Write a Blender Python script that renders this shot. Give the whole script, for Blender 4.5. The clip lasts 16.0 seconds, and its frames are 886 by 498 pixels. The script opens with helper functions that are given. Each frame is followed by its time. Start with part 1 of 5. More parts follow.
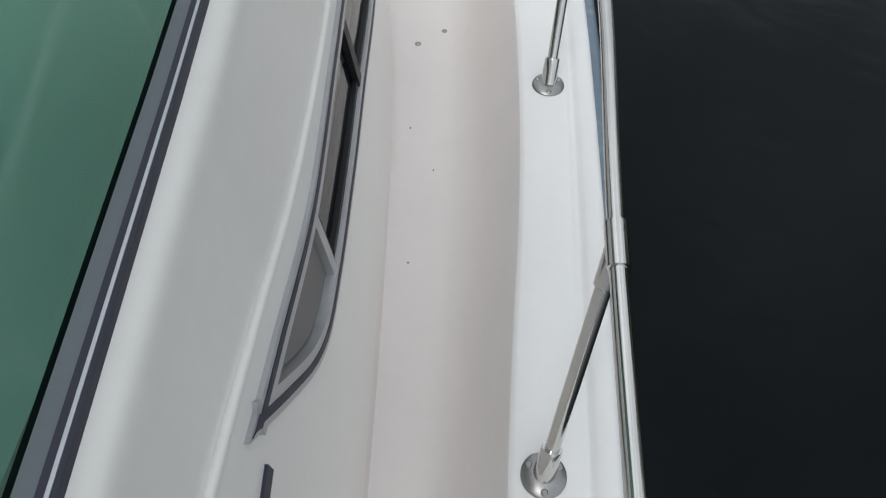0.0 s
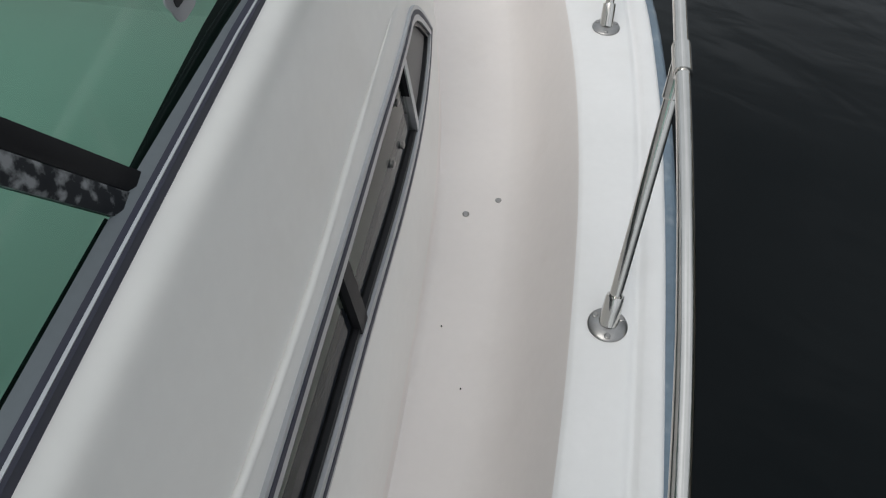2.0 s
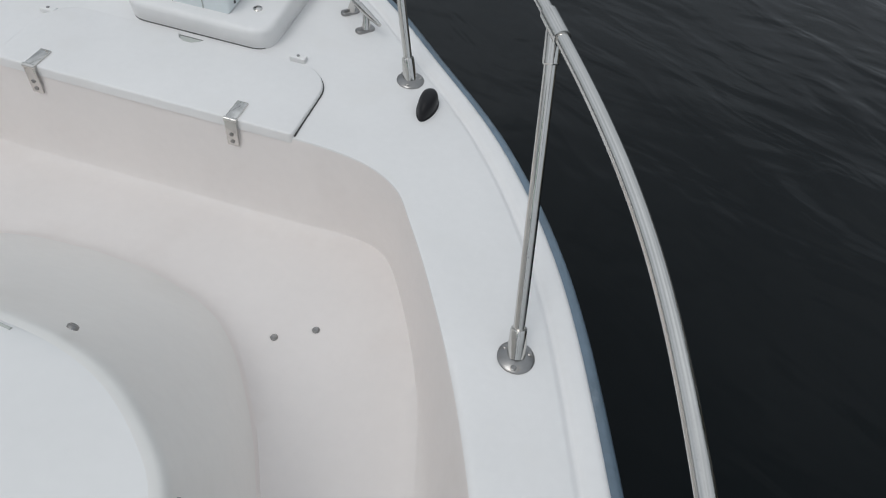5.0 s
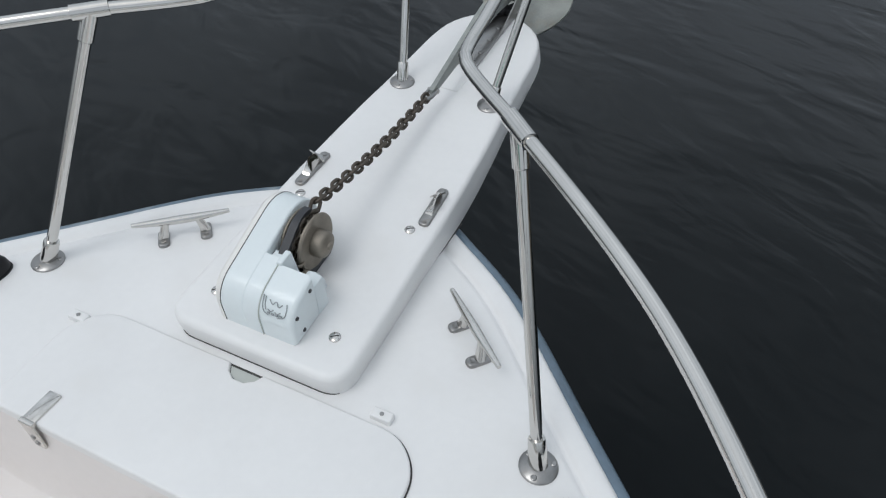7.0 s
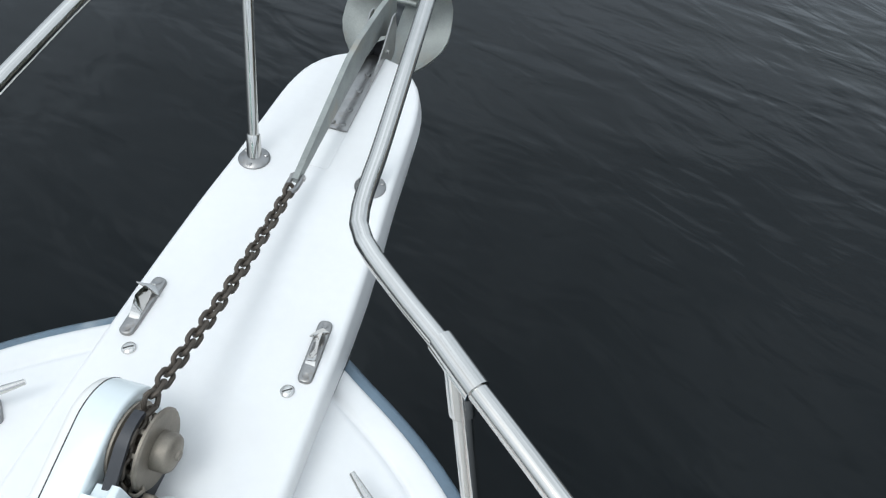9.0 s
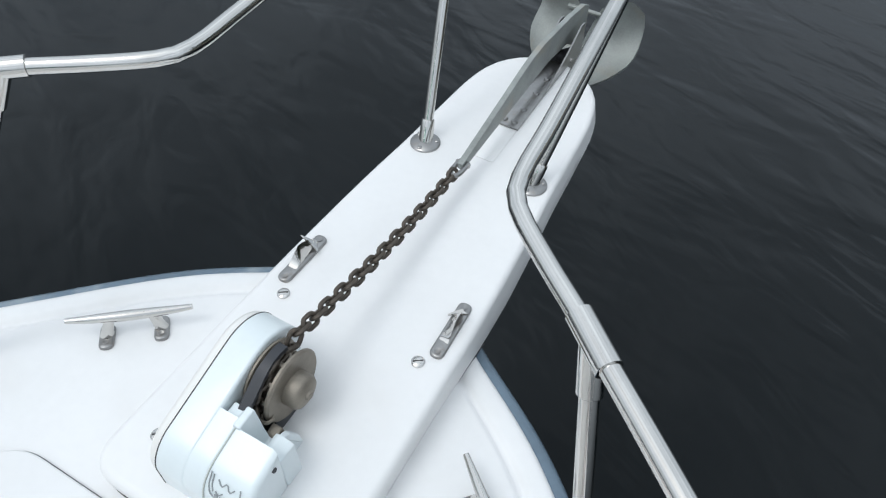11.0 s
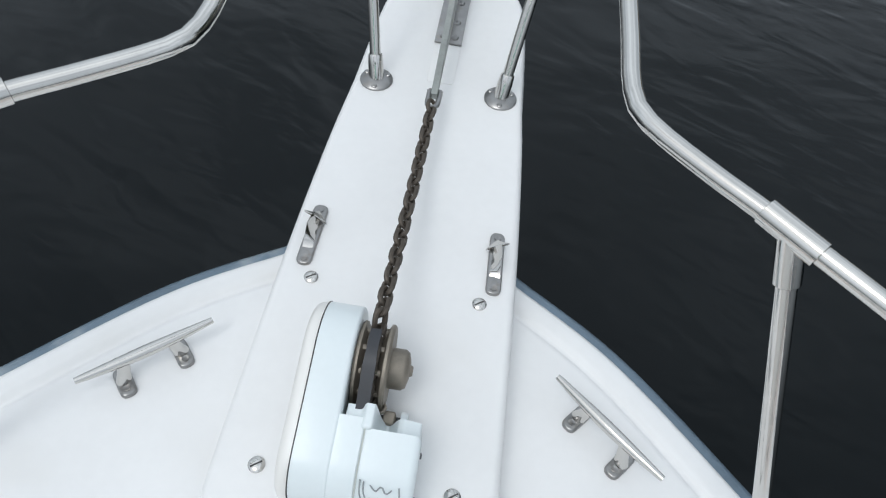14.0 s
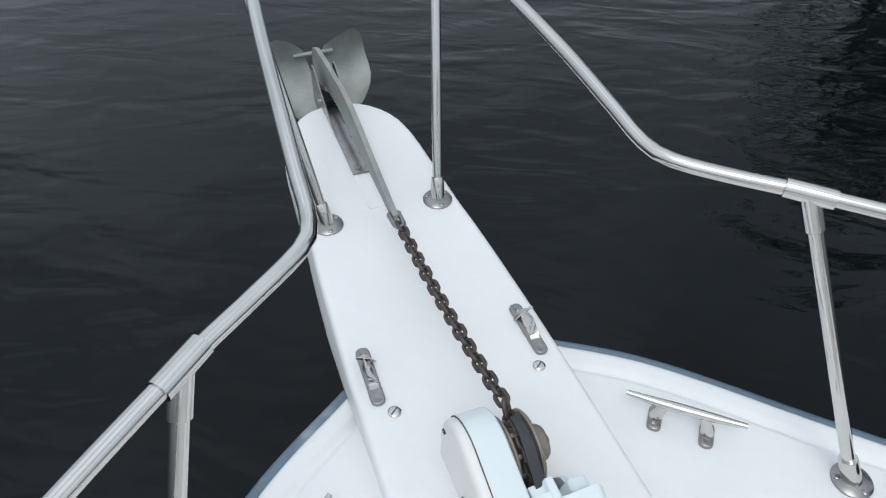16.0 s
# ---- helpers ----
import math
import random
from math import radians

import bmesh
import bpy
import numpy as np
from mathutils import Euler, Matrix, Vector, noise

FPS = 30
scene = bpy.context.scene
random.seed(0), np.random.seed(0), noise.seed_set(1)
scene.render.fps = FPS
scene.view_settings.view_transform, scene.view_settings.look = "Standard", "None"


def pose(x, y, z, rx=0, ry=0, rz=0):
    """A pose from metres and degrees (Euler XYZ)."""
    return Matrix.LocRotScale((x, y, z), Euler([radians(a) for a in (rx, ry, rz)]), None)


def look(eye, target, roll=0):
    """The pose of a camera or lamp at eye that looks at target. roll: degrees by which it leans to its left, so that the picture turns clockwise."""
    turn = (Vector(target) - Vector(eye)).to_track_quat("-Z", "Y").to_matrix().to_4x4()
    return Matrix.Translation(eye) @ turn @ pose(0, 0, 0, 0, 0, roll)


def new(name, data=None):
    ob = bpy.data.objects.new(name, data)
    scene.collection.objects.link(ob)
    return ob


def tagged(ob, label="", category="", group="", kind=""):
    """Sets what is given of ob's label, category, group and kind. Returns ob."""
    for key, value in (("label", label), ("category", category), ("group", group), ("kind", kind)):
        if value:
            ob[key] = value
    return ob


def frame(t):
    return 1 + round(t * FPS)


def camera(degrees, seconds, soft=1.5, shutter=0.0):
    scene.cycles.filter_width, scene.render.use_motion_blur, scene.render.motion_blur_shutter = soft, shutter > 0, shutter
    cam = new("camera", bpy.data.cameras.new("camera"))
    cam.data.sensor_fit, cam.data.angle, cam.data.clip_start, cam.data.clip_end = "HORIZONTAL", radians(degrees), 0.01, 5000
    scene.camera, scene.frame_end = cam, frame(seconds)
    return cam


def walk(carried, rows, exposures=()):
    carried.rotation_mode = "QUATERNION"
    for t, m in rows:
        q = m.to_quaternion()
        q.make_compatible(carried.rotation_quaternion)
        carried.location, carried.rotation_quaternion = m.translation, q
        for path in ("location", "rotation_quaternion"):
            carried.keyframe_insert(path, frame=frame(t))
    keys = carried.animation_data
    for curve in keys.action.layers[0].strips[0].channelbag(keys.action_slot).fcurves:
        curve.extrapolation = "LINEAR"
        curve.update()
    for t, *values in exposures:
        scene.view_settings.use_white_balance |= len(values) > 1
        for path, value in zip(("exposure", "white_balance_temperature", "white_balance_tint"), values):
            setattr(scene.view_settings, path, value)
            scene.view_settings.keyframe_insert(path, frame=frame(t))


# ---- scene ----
cam = camera(65.5, 16.0, soft=1.2)
EXPOSURES = [(0, 0.28, 6350, 8), (2, 0.09, 6450, 8), (3.2, -0.06, 6400, 8), (4.5, -0.25, 6250, 8), (5.2, -0.2, 6250, 8), (7.3, 0.06, 6100, 7), (8, 0.37, 6050, 6), (9, 0.49, 6000, 5), (10.2, 0.39, 6000, 6), (12.5, 0.34, 6050, 6), (13.5, 0.30, 6050, 6), (14.5, 0.13, 6100, 7), (15, 0.15, 6100, 7), (16, 0.22, 6000, 7)]
PATH = [
    (0, (1.126, -4.674, 0.961), (1.093, -3.545, -0.69), 1.7),
    (0.5, (1.122, -4.604, 0.981), (1.01, -3.372, -0.59), 0.1),
    (1, (1.108, -4.468, 0.953), (0.89, -3.221, -0.595), -1.3),
    (1.5, (1.123, -4.343, 0.955), (0.843, -3.126, -0.606), -1.6),
    (2, (1.155, -4.184, 0.947), (0.915, -2.962, -0.617), 0.2),
    (2.1, (1.158, -4.145, 0.958), (0.950, -2.921, -0.610), 1.2),
    (2.5, (1.13, -3.909, 0.957), (1.021, -2.659, -0.601), 5.2),
    (2.7, (1.128, -3.805, 0.969), (1.044, -2.555, -0.59), 5.5),
    (2.9, (1.128, -3.72, 0.965), (1.046, -2.469, -0.593), 4.9),
    (3, (1.124, -3.663, 0.96), (1.037, -2.411, -0.598), 4.9),
    (3.2, (1.125, -3.522, 0.961), (1.01, -2.277, -0.6), 4.5),
    (3.5, (1.138, -3.325, 0.987), (0.999, -2.07, -0.565), 5.2),
    (4, (1.112, -3.015, 0.967), (0.975, -1.743, -0.57), 7.6),
    (4.3, (1.066, -2.768, 1.011), (0.948, -1.502, -0.533), 9.5),
    (4.5, (1.033, -2.649, 1.006), (0.925, -1.366, -0.524), 10.1),
    (5, (0.973, -2.358, 1.002), (0.782, -1.084, -0.528), 9.0),
    (5.2, (0.952, -2.217, 0.996), (0.696, -0.96, -0.538), 7.4),
    (7.3, (0.621, -1.416, 1.032), (0.025, -0.088, -0.339), 2.3),
    (7.5, (0.593, -1.321, 1.036), (-0.026, 0.004, -0.328), 2.4),
    (8, (0.559, -1.159, 1.018), (-0.093, 0.142, -0.354), 2.9),
    (8.3, (0.570, -1.106, 1.015), (0.065, 0.183, -0.427), 7.6),
    (8.5, (0.547, -1.104, 0.989), (0.143, 0.254, -0.423), 7.4),
    (9, (0.431, -1.093, 1.021), (0.286, 0.278, -0.428), 9.8),
    (9.5, (0.455, -1.129, 1.007), (0.167, 0.294, -0.369), 12.7),
    (9.7, (0.473, -1.140, 1.002), (0.012, 0.231, -0.380), 10.2),
    (10, (0.494, -1.135, 1.001), (-0.072, 0.15, -0.423), 6.4),
    (10.2, (0.475, -1.138, 0.984), (-0.098, 0.125, -0.458), 6.1),
    (12.3, (0.432, -1.137, 0.966), (-0.141, 0.156, -0.448), 6.5),
    (12.5, (0.327, -1.143, 0.971), (-0.127, 0.182, -0.458), 9.5),
    (13, (0.187, -1.189, 0.969), (0.006, 0.196, -0.462), 9.9),
    (13.2, (0.158, -1.214, 0.975), (0.044, 0.164, -0.469), 8.0),
    (13.5, (0.126, -1.234, 0.967), (0.029, 0.101, -0.52), 5.7),
    (14, (0.091, -1.188, 0.932), (0.055, 0.072, -0.621), 7.9),
    (14.2, (0.080, -1.145, 0.920), (0.099, 0.106, -0.641), 4.2),
    (14.5, (0.019, -1.068, 0.919), (0.154, 0.143, -0.667), 4.6),
    (15, (-0.186, -1.116, 0.95), (0.138, 0.083, -0.618), -2.8),
    (15.2, (-0.257, -1.161, 0.966), (0.173, 0.048, -0.568), -2.3),
    (15.5, (-0.329, -1.194, 0.973), (0.247, 0.002, -0.523), 0.7),
    (16, (-0.337, -1.215, 1.016), (0.215, 0.164, -0.324), 0.6),
]
walk(cam, [(t, look(e, g, r)) for t, e, g, r in PATH], EXPOSURES)

# ---- light ----
SUN_DIR = Vector((-0.25, -0.45, 0.9)).normalized()
world = bpy.data.worlds.new("overcast_sky")
scene.world = world
world.use_nodes = True
wn = world.node_tree
sky = wn.nodes.new("ShaderNodeTexSky")
sky.sky_type = "NISHITA"
sky.sun_disc = False
sky.sun_elevation = math.asin(SUN_DIR.z)
sky.sun_rotation = math.atan2(SUN_DIR.x, SUN_DIR.y)
sky.air_density, sky.dust_density, sky.ozone_density = 1.0, 6.0, 1.0
cloud = wn.nodes.new("ShaderNodeMix")
cloud.data_type = "RGBA"
cloud.inputs[0].default_value = 0.8
dome, rise, shade = wn.nodes.new("ShaderNodeTexCoord"), wn.nodes.new("ShaderNodeSeparateXYZ"), wn.nodes.new("ShaderNodeMix")
shade.data_type = "RGBA"
shade.inputs[6].default_value, shade.inputs[7].default_value = (4.9, 5.15, 5.4, 1), (8.8, 9.05, 9.25, 1)
wn.links.new(dome.outputs["Generated"], rise.inputs[0])
wn.links.new(rise.outputs[2], shade.inputs[0])
puff, depth, veil = wn.nodes.new("ShaderNodeTexNoise"), wn.nodes.new("ShaderNodeMapRange"), wn.nodes.new("ShaderNodeVectorMath")
puff.inputs["Scale"].default_value, puff.inputs["Detail"].default_value = 2.4, 4
depth.inputs[1].default_value, depth.inputs[2].default_value = 0.36, 0.64
depth.inputs[3].default_value, depth.inputs[4].default_value = 0.72, 1.28
veil.operation = "SCALE"
wn.links.new(dome.outputs["Generated"], puff.inputs["Vector"])
wn.links.new(puff.outputs[0], depth.inputs[0])
wn.links.new(shade.outputs[2], veil.inputs[0])
wn.links.new(depth.outputs[0], veil.inputs["Scale"])
wn.links.new(veil.outputs[0], cloud.inputs[7])
wn.links.new(sky.outputs[0], cloud.inputs[6])
wn.links.new(cloud.outputs[2], wn.nodes["Background"].inputs[0])
wn.nodes["Background"].inputs[1].default_value = 0.105
sun = new("sun", bpy.data.lights.new("sun", "SUN"))
sun.data.energy, sun.data.angle, sun.data.color = 0.55, radians(24), (1.0, 0.98, 0.96)
sun.matrix_world = look(SUN_DIR * 30, (0, 0, 0))


# ---- materials ----
def material(name, color, rough=0.4, metal=0.0, coat=0.0, bump=(), tint=0.06, tint_scale=6.0, spots=None, spec=0.5):
    """A node material: colour varied by noise at two scales, roughness breakup, fine relief."""
    m = bpy.data.materials.new(name)
    m.use_nodes = True
    n, l = m.node_tree.nodes, m.node_tree.links
    b = n["Principled BSDF"]
    co = n.new("ShaderNodeTexCoord")
    big, fine = n.new("ShaderNodeTexNoise"), n.new("ShaderNodeTexNoise")
    big.inputs["Scale"].default_value, fine.inputs["Scale"].default_value = tint_scale, tint_scale * 14
    big.inputs["Detail"].default_value = 5
    for k in (big, fine):
        l.new(co.outputs["Object"], k.inputs["Vector"])
    mix = n.new("ShaderNodeMix")
    mix.data_type = "RGBA"
    mix.inputs[6].default_value = [c * (1 - tint) for c in color] + [1]
    mix.inputs[7].default_value = [min(1, c * (1 + tint)) for c in color] + [1]
    add = n.new("ShaderNodeMath")
    add.operation = "MULTIPLY_ADD"
    add.inputs[1].default_value, add.inputs[2].default_value = 0.35, 0.0
    l.new(fine.outputs[0], add.inputs[0])
    sm = n.new("ShaderNodeMath")
    l.new(big.outputs[0], sm.inputs[0])
    l.new(add.outputs[0], sm.inputs[1])
    ramp = n.new("ShaderNodeMapRange")
    ramp.inputs[1].default_value, ramp.inputs[2].default_value = 0.45, 0.95
    l.new(sm.outputs[0], ramp.inputs[0])
    l.new(ramp.outputs[0], mix.inputs[0])
    out = mix.outputs[2]
    if spots:
        scale, amount, col = spots
        sp, sr = n.new("ShaderNodeTexNoise"), n.new("ShaderNodeMapRange")
        sp.inputs["Scale"].default_value, sp.inputs["Detail"].default_value = scale, 6
        l.new(co.outputs["Object"], sp.inputs["Vector"])
        sr.inputs[1].default_value, sr.inputs[2].default_value, sr.inputs[4].default_value = (0.50, 0.66, amount) if amount > 0.8 else (0.58, 0.72, amount)
        l.new(sp.outputs[0], sr.inputs[0])
        m2 = n.new("ShaderNodeMix")
        m2.data_type = "RGBA"
        m2.inputs[7].default_value = (*col, 1)
        l.new(out, m2.inputs[6])
        l.new(sr.outputs[0], m2.inputs[0])
        out = m2.outputs[2]
    l.new(out, b.inputs["Base Color"])
    rr = n.new("ShaderNodeMapRange")
    rr.inputs[3].default_value, rr.inputs[4].default_value = rough * 0.8, min(1, rough * 1.25)
    l.new(big.outputs[0], rr.inputs[0])
    l.new(rr.outputs[0], b.inputs["Roughness"])
    b.inputs["Metallic"].default_value = metal
    b.inputs["Coat Weight"].default_value = coat
    b.inputs["Specular IOR Level"].default_value = spec
    if bump:
        scale, strength, dist = bump
        bn, bu = n.new("ShaderNodeTexNoise"), n.new("ShaderNodeBump")
        bn.inputs["Scale"].default_value, bn.inputs["Detail"].default_value = scale, 3
        l.new(co.outputs["Object"], bn.inputs["Vector"])
        l.new(bn.outputs[0], bu.inputs["Height"])
        bu.inputs["Strength"].default_value, bu.inputs["Distance"].default_value = strength, dist
        l.new(bu.outputs[0], b.inputs["Normal"])
    return m


def glass_material(name, tint, rough=0.02):
    """Tinted glass: clear through, glossy by Fresnel."""
    m = bpy.data.materials.new(name)
    m.use_nodes = True
    n, l = m.node_tree.nodes, m.node_tree.links
    n.remove(n["Principled BSDF"])
    t, g, f, x = n.new("ShaderNodeBsdfTransparent"), n.new("ShaderNodeBsdfGlossy"), n.new("ShaderNodeFresnel"), n.new("ShaderNodeMixShader")
    co, ns, mp = n.new("ShaderNodeTexCoord"), n.new("ShaderNodeTexNoise"), n.new("ShaderNodeMapRange")
    ns.inputs["Scale"].default_value = 9
    l.new(co.outputs["Object"], ns.inputs["Vector"])
    mp.inputs[3].default_value, mp.inputs[4].default_value = rough, rough * 4
    l.new(ns.outputs[0], mp.inputs[0])
    l.new(mp.outputs[0], g.inputs["Roughness"])
    t.inputs[0].default_value = (*tint, 1)
    f.inputs[0].default_value = 1.5
    l.new(f.outputs[0], x.inputs[0])
    l.new(t.outputs[0], x.inputs[1])
    l.new(g.outputs[0], x.inputs[2])
    l.new(x.outputs[0], n["Material Output"].inputs[0])
    return m


GELCOAT = material("white_gelcoat", (0.80, 0.795, 0.785), 0.32, coat=0.15, tint=0.025, tint_scale=3, bump=(260, 0.04, 0.001))
DECK = material("deck_gelcoat", (0.79, 0.785, 0.78), 0.42, tint=0.03, tint_scale=4, bump=(420, 0.12, 0.001), spots=(7, 0.10, (0.62, 0.58, 0.52)))
FLOOR = material("side_deck_gelcoat", (0.78, 0.738, 0.715), 0.45, tint=0.03, tint_scale=3, bump=(420, 0.12, 0.001), spots=(5, 0.12, (0.60, 0.54, 0.50)))
CREAM = material("aged_cream_gelcoat", (0.80, 0.785, 0.755), 0.32, coat=0.15, tint=0.035, tint_scale=3, spots=(4, 0.12, (0.60, 0.57, 0.51)), bump=(260, 0.04, 0.001))
STEEL = material("polished_stainless", (0.64, 0.625, 0.60), 0.09, metal=1.0, tint=0.05, tint_scale=20)
DULL = material("dull_stainless", (0.33, 0.325, 0.32), 0.3, metal=1.0, tint=0.15, tint_scale=35, spots=(60, 0.5, (0.30, 0.26, 0.22)))
GALV = material("galvanised_steel", (0.31, 0.325, 0.31), 0.55, metal=0.25, tint=0.2, tint_scale=16, bump=(70, 0.25, 0.002), spots=(11, 0.5, (0.36, 0.31, 0.24)))
CHAIN = material("weathered_chain", (0.115, 0.098, 0.082), 0.55, metal=0.7, tint=0.25, tint_scale=60, bump=(160, 0.3, 0.002), spots=(40, 0.5, (0.16, 0.10, 0.06)))
BRONZE = material("weathered_bronze", (0.27, 0.24, 0.20), 0.5, metal=0.6, tint=0.2, tint_scale=40, bump=(120, 0.2, 0.002))
DARK = material("dark_grey_plastic_and_gap_shade", (0.032, 0.034, 0.040), 0.42, tint=0.15, tint_scale=30)
BLACK = material("black_rubber", (0.015, 0.015, 0.017), 0.45, spec=0.25, tint=0.2, tint_scale=25, bump=(90, 0.1, 0.001))
VINYL = material("blue_grey_vinyl", (0.13, 0.18, 0.23), 0.30, tint=0.22, tint_scale=5, spots=(12, 0.6, (0.33, 0.37, 0.40)))
ALU = material("anodised_aluminium", (0.50, 0.51, 0.53), 0.38, metal=0.75, tint=0.08, tint_scale=10)
ALU_DARK = material("blue_grey_framing", (0.14, 0.16, 0.175), 0.42, metal=0.3, tint=0.1, tint_scale=8)
GASKET = material("navy_gasket", (0.022, 0.024, 0.045), 0.5, tint=0.2, tint_scale=20)
PAINTED = material("grey_painted_tube", (0.36, 0.405, 0.425), 0.36, coat=0.2, tint=0.05, tint_scale=10)
COVER = material("pale_blue_white_cover", (0.73, 0.785, 0.80), 0.3, coat=0.25, tint=0.025, tint_scale=8)
STRIP = material("grey_painted_strip", (0.33, 0.365, 0.375), 0.4, tint=0.08, tint_scale=10)
ETCHED = material("faded_grey_print", (0.32, 0.345, 0.355), 0.5, tint=0.3, tint_scale=120)
MESH_BACKING = material("dark_mesh_and_backing", (0.19, 0.178, 0.175), 0.6, tint=0.1, tint_scale=12, bump=(500, 0.2, 0.001))
JOINT_NOTCH_GREY = material("grey_joints_and_notch_shade", (0.50, 0.52, 0.49), 0.6, tint=0.12, tint_scale=3)
COCKPIT = material("cockpit_gelcoat", (0.80, 0.81, 0.79), 0.45, tint=0.05, tint_scale=2, spots=(3, 0.15, (0.62, 0.62, 0.58)))
WORN = material("worn_black_trim", (0.018, 0.020, 0.024), 0.5, spec=0.25, tint=0.2, tint_scale=12, spots=(75, 0.9, (0.28, 0.29, 0.30)))
SEAM = material("dark_seam", (0.06, 0.058, 0.056), 0.8, tint=0.2, tint_scale=30)
GREEN_GLASS = glass_material("green_tinted_glass", (0.37, 0.615, 0.52))
SMOKE_GLASS = glass_material("smoked_glass", (0.62, 0.72, 0.66))


def water_material():
    """Dark water: crests running one way; ripples and reflections set weaker alongside, stronger ahead."""
    m = bpy.data.materials.new("dark_water")
    m.use_nodes = True
    n, l = m.node_tree.nodes, m.node_tree.links
    b = n["Principled BSDF"]
    b.inputs["Base Color"].default_value = (0.0013, 0.0030, 0.0040, 1)
    b.inputs["Roughness"].default_value = 0.05
    co = n.new("ShaderNodeTexCoord")
    height = None
    for scale, stretch, turn, weight, detail in ((1.5, 2.3, -23, 1.0, 2), (3.4, 2.2, -33, 0.40, 2), (2.4, 2.6, -6, 0.35, 2), (9.0, 2.0, -23, 0.05, 2)):
        mp, ns, k = n.new("ShaderNodeMapping"), n.new("ShaderNodeTexNoise"), n.new("ShaderNodeMath")
        mp.vector_type = "TEXTURE"
        mp.inputs["Rotation"].default_value = (0, 0, radians(turn))
        mp.inputs["Scale"].default_value = (stretch, 1, 1)
        ns.inputs["Scale"].default_value, ns.inputs["Detail"].default_value, ns.inputs["Distortion"].default_value = scale, detail, 0.8
        l.new(co.outputs["Object"], mp.inputs[0])
        l.new(mp.outputs[0], ns.inputs["Vector"])
        k.operation, k.inputs[1].default_value = "MULTIPLY_ADD", weight
        l.new(ns.outputs[0], k.inputs[0])
        if height:
            l.new(height, k.inputs[2])
        else:
            k.inputs[2].default_value = 0
        height = k.outputs[0]
    # IOR and bump graded along y: reflections dimmed alongside, brightened from the bow on
    xyz, edge_noise, run, reach = n.new("ShaderNodeSeparateXYZ"), n.new("ShaderNodeTexNoise"), n.new("ShaderNodeMath"), n.new("ShaderNodeMapRange")
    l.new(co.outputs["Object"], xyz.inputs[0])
    l.new(co.outputs["Object"], edge_noise.inputs["Vector"])
    edge_noise.inputs["Scale"].default_value = 0.5
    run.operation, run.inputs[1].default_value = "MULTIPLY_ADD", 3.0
    l.new(edge_noise.outputs[0], run.inputs[0])
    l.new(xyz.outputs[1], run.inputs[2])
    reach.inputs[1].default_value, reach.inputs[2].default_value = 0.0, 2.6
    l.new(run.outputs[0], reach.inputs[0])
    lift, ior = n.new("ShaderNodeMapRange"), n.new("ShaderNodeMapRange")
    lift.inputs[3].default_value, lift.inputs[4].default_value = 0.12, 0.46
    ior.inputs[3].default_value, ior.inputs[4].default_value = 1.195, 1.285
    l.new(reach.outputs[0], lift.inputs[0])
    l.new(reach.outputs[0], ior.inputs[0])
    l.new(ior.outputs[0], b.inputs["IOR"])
    bu = n.new("ShaderNodeBump")
    bu.inputs["Distance"].default_value = 0.07
    l.new(lift.outputs[0], bu.inputs["Strength"])
    l.new(height, bu.inputs["Height"])
    l.new(bu.outputs[0], b.inputs["Normal"])
    return m


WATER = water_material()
LEAF = material("dark_foliage", (0.045, 0.062, 0.028), 0.55, tint=0.5, tint_scale=0.6)
BARK = material("dark_bark", (0.09, 0.07, 0.055), 0.85, tint=0.3, tint_scale=2)
EARTH = material("bank_earth", (0.12, 0.10, 0.07), 0.9, tint=0.35, tint_scale=0.5, bump=(3, 0.5, 0.1))


# ---- mesh helpers ----
def finish(bm, material, name, smooth=40):
    bmesh.ops.recalc_face_normals(bm, faces=bm.faces)
    me = bpy.data.meshes.new(name)
    for f in bm.faces:
        f.smooth = True
    for e in bm.edges:
        e.smooth = len(e.link_faces) == 2 and e.calc_face_angle(3.0) < radians(smooth)
    bm.to_mesh(me)
    bm.free()
    me.materials.append(material)
    return me


def part(name, bm, material, parent, label="", smooth=40):
    ob = new(name, finish(bm, material, name, smooth))
    ob.parent = parent
    if label:
        tagged(ob, label)
    return ob


def face_out(ob, direction):
    """Turns the faces of a pane so that they look along the direction."""
    if sum((p.normal for p in ob.data.polygons), Vector()).dot(Vector(direction)) < 0:
        ob.data.flip_normals()
    return ob


def solid(name, bm, material, label, category, kind="", group="", smooth=40):
    return tagged(new(name, finish(bm, material, name, smooth)), label, category, group, kind)


def thing(name, label, category, m=None, group="", kind=""):
    ob = new(name)
    ob.empty_display_size = 0.05
    if m is not None:
        ob.matrix_basis = m
    return tagged(ob, label, category, group, kind)


